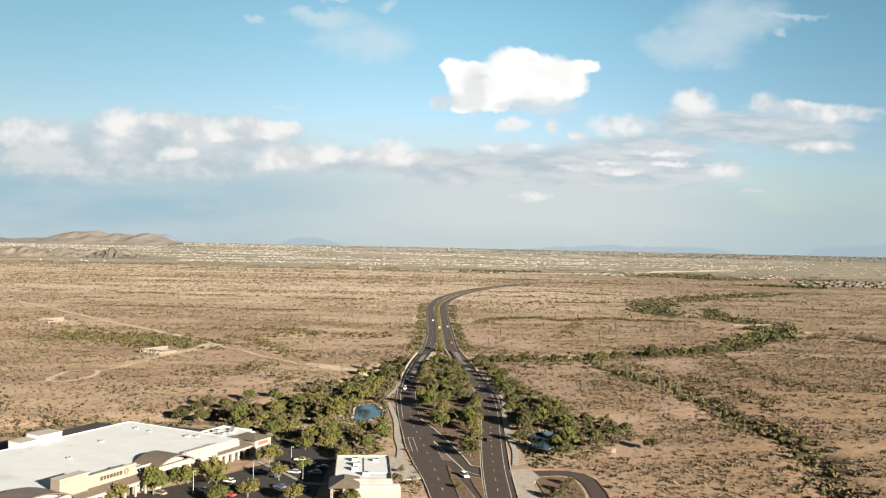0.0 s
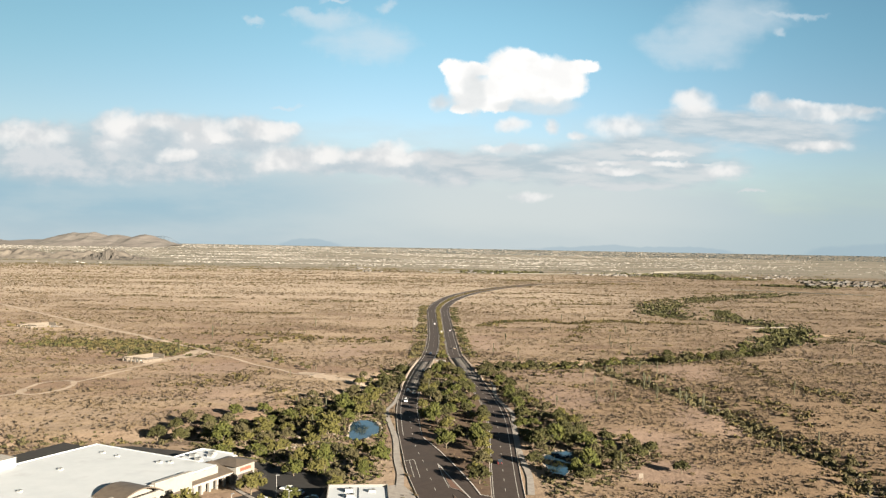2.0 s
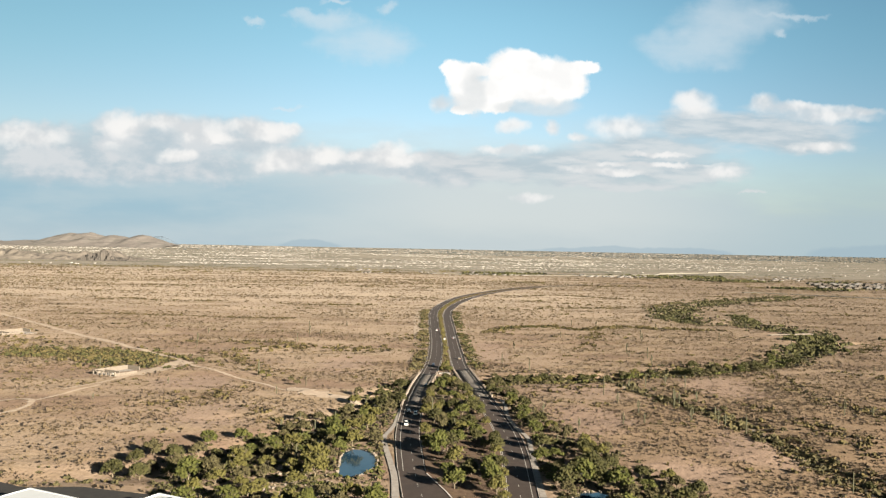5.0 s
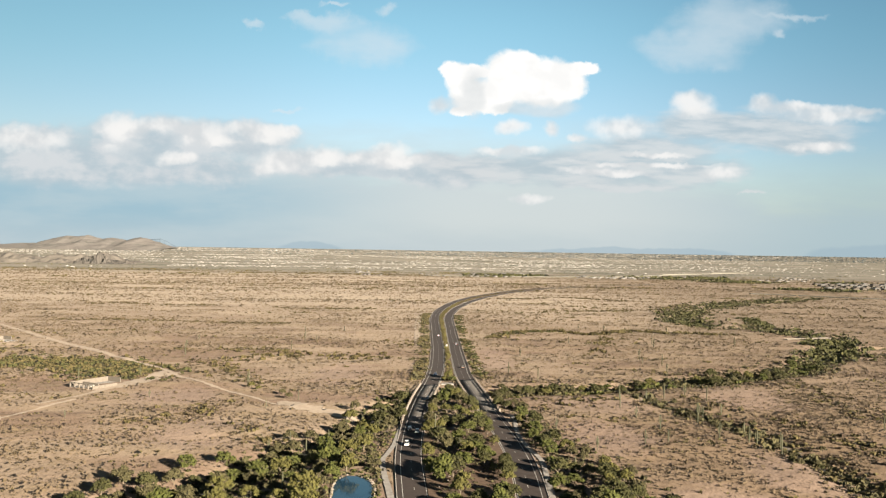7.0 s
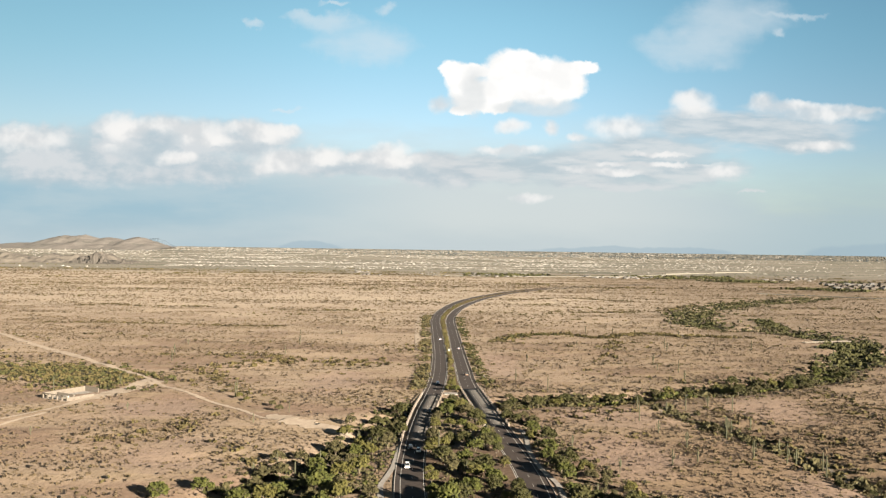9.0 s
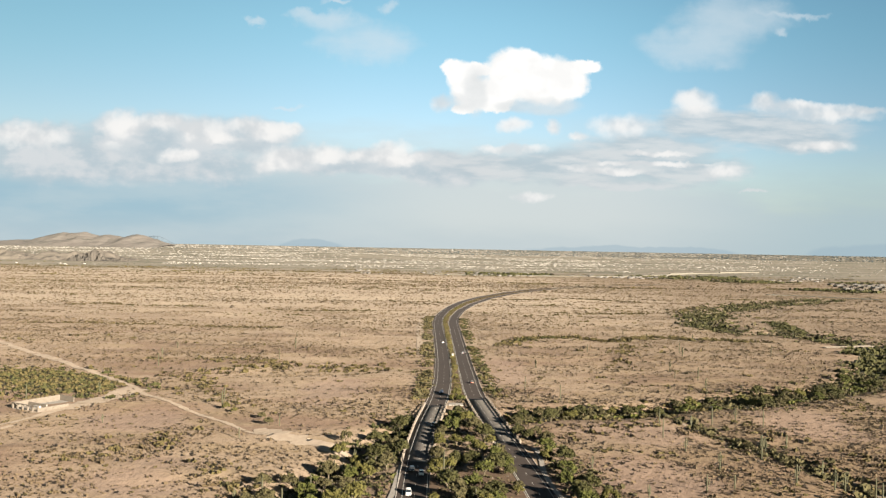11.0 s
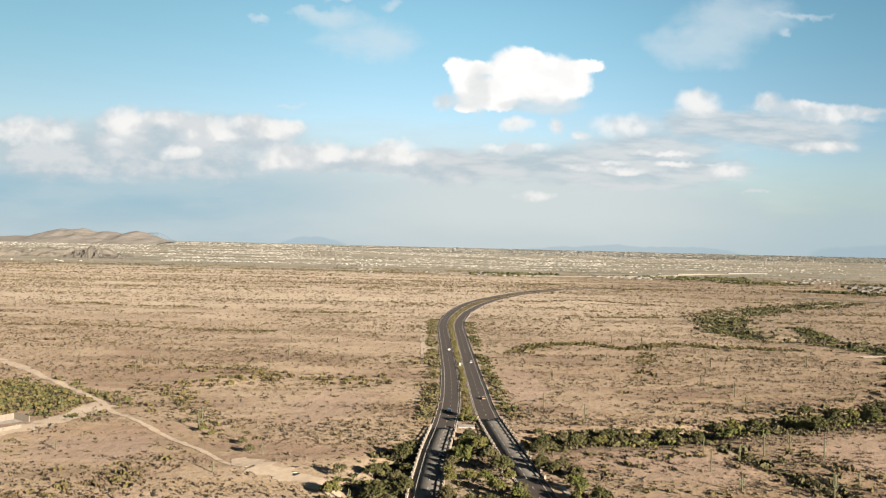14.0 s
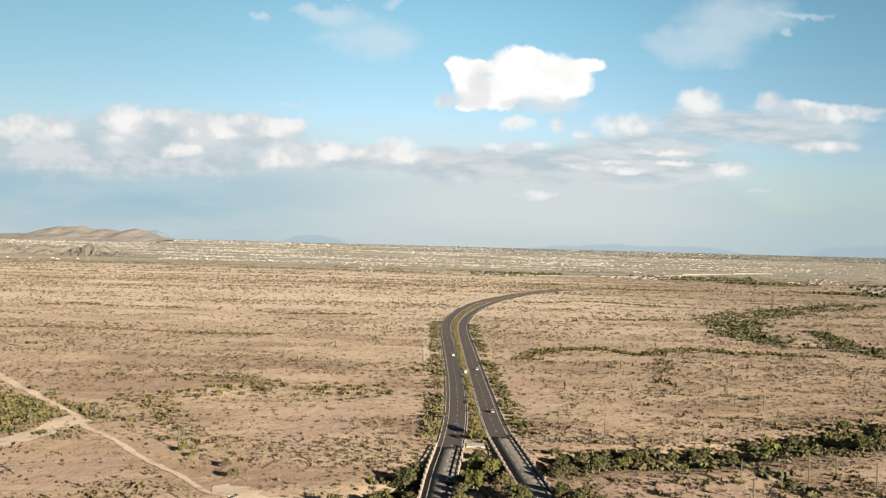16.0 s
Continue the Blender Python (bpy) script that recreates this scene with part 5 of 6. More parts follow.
GARDEN_EAST = [(27, 315), (31, 430), (29, 560), (38, 545), (50, 500), (60, 450), (76, 400), (90, 372), (70, 345), (58, 325), (40, 312)]
fill(GARDEN_WEST, 1300, (0.4, 1.6), 16, M_LEAF_GREY, "grey-green garden shrubs under the trees")
fill(GARDEN_WEST, 900, (0.4, 1.5), 16, M_LEAF_GREEN, "green garden shrubs under the trees")
fill(GARDEN_EAST, 750, (0.4, 1.6), 16, M_LEAF_GREY, "grey-green garden shrubs under the trees")
fill(GARDEN_EAST, 250, (0.4, 1.5), 16, M_LEAF_DARK, "dark garden shrubs under the trees")
fill(TREE_MEDIAN, 700, (0.35, 1.3), 16, M_LEAF_GREY, "grey-green shrubs in the median", "median_shrubs", True)
k = rng.randint(0, len(wl), 2600)
k = k[rng.rand(len(k)) < np.clip(1.25 - (wl[k, 1] - 640) / 1100, 0.15, 1)]
side = rng.uniform(0.06, 0.94, len(k))
thicket("median_shrubs", wl[k, 0] + (el[k, 0] - wl[k, 0]) * side, wl[k, 1] + rng.uniform(-2, 2, len(k)), 0.4 + 1.0 * rng.rand(len(k)) ** 2, 12, M_SCRUB_GREEN, "olive shrubs in the narrow median")
k = k[::3]
side = rng.uniform(0.2, 0.8, len(k))
thicket("median_shrubs", wl[k, 0] + (el[k, 0] - wl[k, 0]) * side, wl[k, 1] + rng.uniform(-2, 2, len(k)), 0.5 + 1.2 * rng.rand(len(k)) ** 2, 12, M_LEAF_YELLOW, "yellow-green shrubs in the narrow median")
fill([(3.4, 308), (4.4, 296), (7.2, 271), (12, 272), (6.2, 298)], 40, (0.3, 0.8), 14, M_LEAF_GREY, "dry shrubs on a traffic island", "island_shrubs", False)
fill([(35, 294), (37, 298), (44, 298), (47, 293), (48, 280), (46, 264), (37, 264)], 60, (0.4, 1.1), 14, M_SCRUB, "dry shrubs on a traffic island", "island_shrubs", False)


# saguaros
def saguaro(seed, tall, arms):
    r = np.random.RandomState(seed)
    ob = empty("saguaro", Matrix(), "tall ribbed green saguaro cactus with arms" if arms else "single-stemmed green saguaro cactus", "cactus", "saguaros")
    bm = bmesh.new()
    w = 0.26

    def column(points, radii, n=12):
        rings = []
        for i, (p, rad) in enumerate(zip(points, radii)):
            ring = []
            for k in range(n):
                a = 2 * math.pi * k / n
                rr = rad * (1.0 if k % 2 else 0.84)
                ring.append(bm.verts.new((p[0] + rr * math.cos(a), p[1] + rr * math.sin(a), p[2])))
            rings.append(ring)
        for a, b in zip(rings[:-1], rings[1:]):
            for k in range(n):
                bm.faces.new((a[k], a[(k + 1) % n], b[(k + 1) % n], b[k]))
        bm.faces.new(rings[-1])

    column([(0, 0, -0.4), (0, 0, tall * 0.5), (0, 0, tall * 0.9), (0, 0, tall)], [w * 0.85, w * 1.1, w * 0.9, w * 0.25])
    part("stem", bm, M_CACTUS, ob)
    for i in range(arms):
        bm = bmesh.new()
        a = 6.28 * (i + r.rand() * 0.5) / max(arms, 1)
        h = tall * (0.38 + 0.18 * r.rand())
        reach = 0.65 + 0.2 * r.rand()
        up = tall * (0.25 + 0.2 * r.rand())
        d = (math.cos(a), math.sin(a))
        tube(bm, (d[0] * 0.15, d[1] * 0.15, h), (d[0] * reach, d[1] * reach, h + 0.25), 0.14, 0.16, 8)
        tube(bm, (d[0] * reach, d[1] * reach, h + 0.1), (d[0] * reach, d[1] * reach, h + up), 0.17, 0.14, 8)
        tube(bm, (d[0] * reach, d[1] * reach, h + up), (d[0] * reach, d[1] * reach, h + up + 0.12), 0.14, 0.05, 8)
        part("arm", bm, M_CACTUS, ob)
    return ob


SAGUAROS = [saguaro(1, 7.5, 3), saguaro(2, 6.0, 2), saguaro(3, 8.5, 0), saguaro(4, 5.0, 0), saguaro(5, 9.0, 4)]
spots = [(-8, 498, 2, 1), (2, 461, 1, 1), (-1, 466, 3, 1), (12, 517, 2, 0.9), (117, 531, 4, 1.1), (123, 543, 0, 1), (134, 549, 1, 1), (132, 511, 1, 1), (126, 488, 0, 1), (129, 487, 1, 1), (132, 468, 2, 1), (80, 481, 1, 1),
         (54, 650, 2, 1), (87, 565, 2, 1), (-119, 626, 2, 0.9), (174, 845, 0, 1), (150, 725, 2, 1), (-116, 610, 2, 1)]
spots += [(92, 591, 2, 0.9), (107, 592, 1, 1), (117, 593, 2, 1), (131, 602, 1, 1), (139, 588, 2, 1), (145, 693, 0, 0.9), (38, 679, 2, 0.9), (179, 872, 2, 1), (-194, 749, 2, 1), (54, 772, 1, 1), (115, 493, 0, 1),
          (137, 482, 2, 0.9), (137, 380, 2, 0.9), (160, 398, 3, 1), (91, 486, 3, 1), (-47, 500, 2, 0.8), (-52, 478, 2, 0.9), (-56, 398, 2, 1), (-60, 470, 3, 1), (64, 343, 2, 0.9), (44, 438, 3, 1), (-92, 545, 3, 0.9)]
while len(spots) < 78:
    x, y = rng.uniform(-260, 330), rng.uniform(440, 1000)
    if abs(x) > 25 and keep(np.array([x]), np.array([y]))[0]:
        spots.append((x, y, rng.randint(5), rng.uniform(0.6, 1.0)))
for x, y, k, s in spots:
    m = pose(x, y, float(height(x, y)), 0, 0, rng.rand() * 360) @ Matrix.Diagonal((s, s, s, 1))
    copy_thing(SAGUAROS[k], m).matrix_basis = m
for k in SAGUAROS:
    for o in list(k.children_recursive) + [k]:
        bpy.data.objects.remove(o)


# ---- ponds ----
def pond(name, poly, label):
    ob = part(name, prism(poly, -0.25, 0.06), M_WATER, None)
    tagged(ob, label, "pond", kind="structure")
    n = len(poly)
    cx, cy = sum(p[0] for p in poly) / n, sum(p[1] for p in poly) / n
    count = 0
    for i in range(n):
        (ax, ay), (bx, by) = poly[i], poly[(i + 1) % n]
        d = math.hypot(bx - ax, by - ay)
        for k in range(int(d / 1.6)):
            if rng.rand() < 0.25:
                continue
            s = (k + rng.rand()) / int(d / 1.6 + 1)
            x, y = ax + (bx - ax) * s, ay + (by - ay) * s
            x, y = x + (x - cx) * 0.04, y + (y - cy) * 0.04
            stone(x, y, 0.08, rng.uniform(0.45, 0.95), "stones round the pond")


STONE_MESH = []


def stone(x, y, z, size, group):
    if not STONE_MESH:
        for s in range(4):
            bm = bmesh.new()
            bmesh.ops.create_icosphere(bm, subdivisions=2, radius=1.0)
            for v in bm.verts:
                v.co *= 0.72 + 0.55 * noise.noise(v.co * 1.3 + Vector((s * 7.1, 0, 0)))
                v.co.z *= 0.7
            me = bpy.data.meshes.new("boulder")
            bm.to_mesh(me)
            bm.free()
            me.materials.append(M_ROCK)
            STONE_MESH.append(me)
    ob = new("boulder", STONE_MESH[rng.randint(4)])
    ob.matrix_basis = pose(x, y, z + size * 0.2, 0, 0, rng.rand() * 360) @ Matrix.Diagonal((size, size * 0.8, size * 0.8, 1))
    return tagged(ob, "weathered tan boulder lying on soil", "boulder", group)


pond("pond_1", POND_1, "dark blue garden pond edged with stones")
pond("pond_2", POND_2, "dark shaded pond under trees")
for _ in range(70):
    x, y = rng.uniform(-62, -40), rng.uniform(352, 400)
    stone(x, y, 0, rng.uniform(0.4, 1.2), "boulders in the garden")
for _ in range(40):
    x, y = rng.uniform(-8, 15), rng.uniform(385, 500)
    if clear(x, y, 0.2):
        stone(x, y, 0.2, rng.uniform(0.3, 0.8), "boulders in the median")
for x, y in ((62, 348), (64, 349), (65.5, 350), (67, 351), (68.5, 352), (60, 346)):
    stone(x, y, 0, 0.8, "boulders beside the pond")

# ---- shops ----
def gable(x0, x1, y0, y1, z0, z1, over=0.5):
    """A pitched roof with its ridge along the longer side."""
    bm = bmesh.new()
    x0, x1, y0, y1 = x0 - over, x1 + over, y0 - over, y1 + over
    if x1 - x0 > y1 - y0:
        m, ins = (y0 + y1) / 2, (y1 - y0) * 0.45
        ridge = [(x0 + ins, m, z1), (x1 - ins, m, z1)]
        sides = ((0, 1, 5, 4), (1, 2, 5), (2, 3, 4, 5), (3, 0, 4))
    else:
        m, ins = (x0 + x1) / 2, (x1 - x0) * 0.45
        ridge = [(m, y0 + ins, z1), (m, y1 - ins, z1)]
        sides = ((0, 1, 4), (1, 2, 5, 4), (2, 3, 5), (3, 0, 4, 5))
    v = [bm.verts.new(p) for p in ((x0, y0, z0), (x1, y0, z0), (x1, y1, z0), (x0, y1, z0), *ridge)]
    for f in sides:
        bm.faces.new([v[i] for i in f])
    bm.faces.new([v[i] for i in (3, 2, 1, 0)])
    return bm


def wedge(x0, x1, y0, y1, z_in, z_out, thick=0.25):
    """A sloping canopy that falls from x0 to x1."""
    bm = bmesh.new()
    v = [bm.verts.new(p) for p in ((x0, y0, z_in - thick), (x1, y0, z_out - thick), (x1, y1, z_out - thick), (x0, y1, z_in - thick), (x0, y0, z_in), (x1, y0, z_out), (x1, y1, z_out), (x0, y1, z_in))]
    for f in ((3, 2, 1, 0), (4, 5, 6, 7), (0, 1, 5, 4), (1, 2, 6, 5), (2, 3, 7, 6), (3, 0, 4, 7)):
        bm.faces.new([v[i] for i in f])
    return bm


def vault(x0, x1, y0, y1, z, up, n=14, thick=0.35):
    """A shallow arched roof whose curve runs along y."""
    bm = bmesh.new()
    rows = []
    for i in range(n + 1):
        s = i / n
        y, h = y0 + (y1 - y0) * s, z + up * (1 - (2 * s - 1) ** 2)
        rows.append([bm.verts.new(p) for p in ((x0, y, h), (x1, y, h), (x1, y, h - thick), (x0, y, h - thick))])
    for a, b in zip(rows[:-1], rows[1:]):
        for k in range(4):
            bm.faces.new((a[k], a[(k + 1) % 4], b[(k + 1) % 4], b[k]))
    bm.faces.new(rows[0])
    bm.faces.new(rows[-1][::-1])
    return bm


def rooftop_unit(x, y, z, s, parent_pose, group="units on the roof"):
    ob = empty("rooftop_unit", parent_pose @ pose(x, y, z), "grey steel cooling unit on a white roof", "cooling unit", group)
    part("casing", boxes((-1.3 * s, 1.3 * s, -0.9 * s, 0.9 * s, 0.25, 1.25 * s)), M_STEEL, ob)
    part("curb", boxes((-1.4 * s, 1.4 * s, -1.0 * s, 1.0 * s, 0.0, 0.25)), M_ROOF_WHITE, ob)
    bm = bmesh.new()
    tube(bm, (0.5 * s, 0, 1.25 * s), (0.5 * s, 0, 1.45 * s), 0.45 * s, 0.45 * s, 12)
    part("fan_guard", bm, M_BLACK, ob)


STORE = pose(-124.4, 340.5, 0, 0, 0, -26.57)
store = empty("supermarket", STORE, "large cream stucco supermarket with a white flat roof", "supermarket")
FRONT = 56.0
part("wall", boxes((0, FRONT, -118, 0, -0.3, 6.9)), M_STUCCO, store)
part("roof", boxes((0.4, FRONT - 0.4, -117.6, -0.4, 6.85, 7.25)), M_ROOF_WHITE, store, "white membrane roof")
part("parapet", boxes((0, 0.4, -118, 0, 6.9, 7.5), (0.4, FRONT - 8, -0.4, 0, 6.9, 7.5), (0.4, FRONT, -118, -117.6, 6.9, 7.5)), M_ROOF_WHITE, store, "low white parapet")
part("front_wall", boxes((FRONT, FRONT + 1.4, -29, -13.5, -0.3, 8.2)), M_STUCCO, store, "cream front wall")
part("plinth", boxes((FRONT + 1.4, FRONT + 1.55, -28.9, -13.6, -0.3, 1.6)), M_STUCCO_TAN, store, "darker wall base")
part("front_wall", boxes((FRONT, FRONT + 0.8, -51, -29, -0.3, 8.0)), M_STUCCO, store)
part("front_wall", boxes((FRONT, FRONT + 1.0, -70, -51, -0.3, 9.4)), M_STUCCO_TAN, store, "tall tan sign wall")
part("front_wall", boxes((FRONT - 2.2, FRONT + 1.6, -80, -70, -0.3, 10.9)), M_STUCCO_TAN, store, "tall tan pier beside the sign")
part("front_wall", boxes((FRONT, FRONT + 0.8, -118, -80, -0.3, 7.9)), M_STUCCO, store)
part("coping", boxes((FRONT - 2.35, FRONT + 1.75, -80.15, -69.85, 10.9, 11.05)), M_TRIM, store)
part("coping", boxes((FRONT - 0.15, FRONT + 1.55, -29.15, -13.35, 8.2, 8.35)), M_TRIM, store)
part("coping", boxes((FRONT - 0.15, FRONT + 1.15, -69.8, -50.9, 9.4, 9.55)), M_TRIM, store)
part("canopy", wedge(FRONT + 1.0, FRONT + 4.5, -76, -46, 5.9, 4.7), M_METAL_ROOF, store, "brown metal canopy")
part("canopy_beam", boxes((FRONT + 4.0, FRONT + 4.4, -76, -46, 3.6, 4.4)), M_TRIM, store, "white canopy beam")
for i in range(8):
    part("column", boxes((FRONT + 3.9, FRONT + 4.5, -75.4 + i * 4.2, -74.8 + i * 4.2, -0.3, 3.6)), M_STUCCO, store)
for y0, y1 in ((-46, -29), (-102, -78)):
    part("entrance_roof", vault(FRONT - 6.5, FRONT + 5.0, y0, y1, 6.9, 2.6), M_METAL_ROOF, store, "arched brown metal entrance roof")
    part("entrance_wall", boxes((FRONT + 3.6, FRONT + 4.4, y0 + 1, y0 + 2.6, -0.3, 7.1), (FRONT + 3.6, FRONT + 4.4, y1 - 2.6, y1 - 1, -0.3, 7.1), (FRONT + 3.6, FRONT + 4.3, y0 + 2.6, y1 - 2.6, 5.4, 7.0)), M_STUCCO, store, "cream arch piers")
    part("shopfront", boxes((FRONT + 0.8, FRONT + 0.95, y0 + 3, y1 - 3, 0.0, 4.2)), M_SHADE, store, "dark glazed entrance")
part("shopfront", boxes((FRONT + 1.0, FRONT + 1.08, -68, -52, 0.0, 3.4)), M_SHADE, store, "dark glazed shopfront")
part("awning", wedge(FRONT + 1.4, FRONT + 2.8, -27.5, -16.5, 3.6, 3.1), M_METAL_ROOF, store, "brown awning")
# plain sign: dark bars in place of the name, with a red and white disc
for i in range(7):
    part("sign_bar", boxes((FRONT + 1.0, FRONT + 1.12, -65.0 + i * 1.25, -64.1 + i * 1.25, 7.2, 8.35)), M_BLACK, store, "dark sign bar")
bm = bmesh.new()
tube(bm, (FRONT + 1.0, -54.9, 7.85), (FRONT + 1.14, -54.9, 7.85), 0.95, 0.95, 20)
part("sign_disc", bm, M_RED, store, "round red sign mark")
part("sign_stroke", boxes((FRONT + 1.14, FRONT + 1.2, -55.2, -54.75, 7.3, 8.4)), M_TRIM, store, "white stroke on the mark")
part("roof_house", boxes((-5.0, 2.2, -43.0, -34.0, -0.3, 10.0)), M_ROOF_WHITE, store, "white plant room on the roof")
part("roof_house", boxes((-5.4, 1.6, -50.0, -43.0, -0.3, 8.7)), M_ROOF_WHITE, store, "lower white plant room")
part("roof_house_coping", boxes((-5.55, 1.75, -50.15, -43.0, 8.7, 8.85)), M_TRIM, store)
part("roof_house_coping", boxes((-5.15, 2.35, -43.15, -33.85, 10.0, 10.15)), M_TRIM, store)
part("roof_house_door", boxes((1.6, 1.68, -48.6, -46.6, 7.3, 8.5)), M_STEEL, store, "grey louvred panel")
part("roof_house_door", boxes((1.6, 1.68, -46.2, -44.4, 7.3, 8.5)), M_STEEL, store, "grey louvred panel")
for x, y, s in ((12, -8, 0.75), (20, -9, 0.7), (28, -52, 0.75), (50, -54, 0.8), (48, -62, 0.8), (50, -70, 0.8), (38, -8, 0.9), (41, -6, 0.8), (18, -30, 0.8)):
    rooftop_unit(x, y, 7.25, s * 0.68, STORE)
part("duct", boxes((51.5, 52.3, -69, -52, 7.6, 8.3)), M_STEEL, store, "long grey roof duct")

shops = empty("shop_row", STORE, "row of small cream shops with brown canopy roofs", "shop")
part("wall", boxes((33, 49, 0.05, 18, -0.3, 5.6)), M_STUCCO, shops)
part("roof", boxes((33.3, 48.7, 0.3, 17.7, 5.55, 5.85)), M_ROOF_WHITE, shops, "white flat roof")
part("parapet", boxes((33, 33.3, 0.05, 18, 5.6, 6.3), (33.3, 47, 17.7, 18, 5.6, 6.3)), M_ROOF_WHITE, shops)
part("wall", boxes((49, 52.5, -13.3, 6, -0.3, 4.6)), M_STUCCO, shops)
part("canopy", wedge(48.5, 58.0, -13.3, 5.5, 6.6, 4.1), M_METAL_ROOF, shops, "brown sloping canopy roof")
part("canopy_beam", boxes((57.0, 57.6, -13.3, 5.5, 3.1, 3.8)), M_TRIM, shops, "white slatted canopy beam")
for i in range(6):
    part("column", boxes((56.9, 57.7, -13 + i * 3.5, -12.2 + i * 3.5, -0.3, 3.1)), M_STUCCO, shops)
part("shopfront", boxes((52.5, 52.6, -12, 5, 0.0, 3.2)), M_SHADE, shops, "dark glazed shopfront")
part("tower", boxes((47.0, 58.5, 6.0, 15.5, -0.3, 5.6)), M_STUCCO, shops, "cream corner block")
part("tower_roof", gable(47.0, 58.5, 6.0, 15.5, 5.6, 6.8, 0.9), M_METAL_ROOF, shops, "brown hipped metal roof")
part("sign", boxes((58.5, 58.6, 8.0, 13.5, 3.5, 4.6)), M_RED, shops, "red sign panel")
part("shopfront", boxes((58.5, 58.56, 7.0, 14.5, 0.0, 2.6)), M_SHADE, shops)
for x, y, s in ((38, 8, 1.0), (41, 14, 0.9), (37, 3, 0.8), (43, 5, 0.9), (43, 11, 0.8)):
    rooftop_unit(x, y, 5.85, s, STORE)

# ---- restaurant by the junction ----
RESTAURANT = pose(-17.6, 302.2, 0, 0, 0, 5.5)
rest = empty("restaurant", RESTAURANT, "small cream stucco restaurant with a white flat roof", "restaurant")
part("wall", boxes((-18.5, 0, -33, 0, -0.3, 4.9)), M_STUCCO, rest)
part("roof", boxes((-18.2, -0.3, -32.7, -0.3, 4.85, 5.05)), M_ROOF_WHITE, rest, "white membrane roof")
part("parapet", boxes((-18.5, -18.2, -33, 0, 4.9, 5.7), (-0.3, 0, -33, 0, 4.9, 5.7), (-18.2, -0.3, -0.3, 0, 4.9, 5.7), (-18.2, -0.3, -33, -32.7, 4.9, 6.3)), M_STUCCO, rest, "cream parapet")
part("roof_step", boxes((-9.0, -0.35, -22, -2, 5.05, 5.3)), M_ROOF_WHITE, rest)
part("front_wall", boxes((-12, 2.5, -36.5, -33.0, -0.3, 4.6)), M_STUCCO, rest)
part("front_roof", boxes((-11.7, 2.2, -36.2, -33.3, 4.6, 4.8)), M_ROOF_WHITE, rest)
part("porch_roof", gable(-19.5, -11.0, -40, -27.5, 5.4, 7.4, 0.6), M_METAL_ROOF, rest, "brown hipped porch roof")
for x in (-19.0, -15.2, -11.5):
    part("porch_post", boxes((x - 0.35, x + 0.35, -39.6, -38.9, -0.3, 5.4)), M_ROCK, rest, "stone porch post")
part("porch_wall", boxes((-19.2, -18.6, -38, -33, -0.3, 5.2)), M_STUCCO_TAN, rest)
part("shopfront", boxes((-18, -12.5, -33.1, -33.02, 0, 3.2)), M_SHADE, rest)
for x, y, s in ((-12, -6, 0.9), (-11.5, -12, 0.9), (-12, -18, 0.9), (-5, -7, 0.8), (-8.5, -24, 0.8)):
    rooftop_unit(x, y, 5.1, s, RESTAURANT)

ob = part("car_park", prism([(-104, 250), (-38.5, 250), (-39.5, 302), (-38, 330), (-50, 336), (-60, 342), (-66, 352), (-78, 352), (-66, 338), (-60, 312), (-74, 292), (-110, 252)], -0.2, 0.06), M_OLD_ASPHALT, None)
tagged(ob, "dark asphalt car park with islands", "car park", kind="structure")
wall_line = [(-70, 316), (-65, 309), (-54, 296), (-45, 284), (-37, 283)]
bm = bmesh.new()
for a, b in zip(wall_line[:-1], wall_line[1:]):
    a, b = Vector((*a, 0)), Vector((*b, 0))
    s = (b - a).normalized().cross(Vector((0, 0, 1))) * 0.7
    prism([(v.x, v.y) for v in (a - s, b - s, b + s, a + s)], 0.0, 0.22, bm)
tagged(part("pavement_5", bm, M_CONCRETE, None), "pale concrete walkway across the car park", "pavement", kind="structure")
# yard asphalt, spread wide so its dark colour also paints the shops' shadow
yard = part("service_yard", prism([(-185, 300), (-165, 262), (-150, 262), (-124, 330), (-78, 330), (-70, 352), (-85, 359), (-96, 361), (-121, 368), (-139, 366), (-150, 372), (-158, 354)], -0.2, 0.04), M_OLD_ASPHALT, None)
tagged(yard, "dark asphalt service yard, widened over the building shadow", "yard", kind="structure")


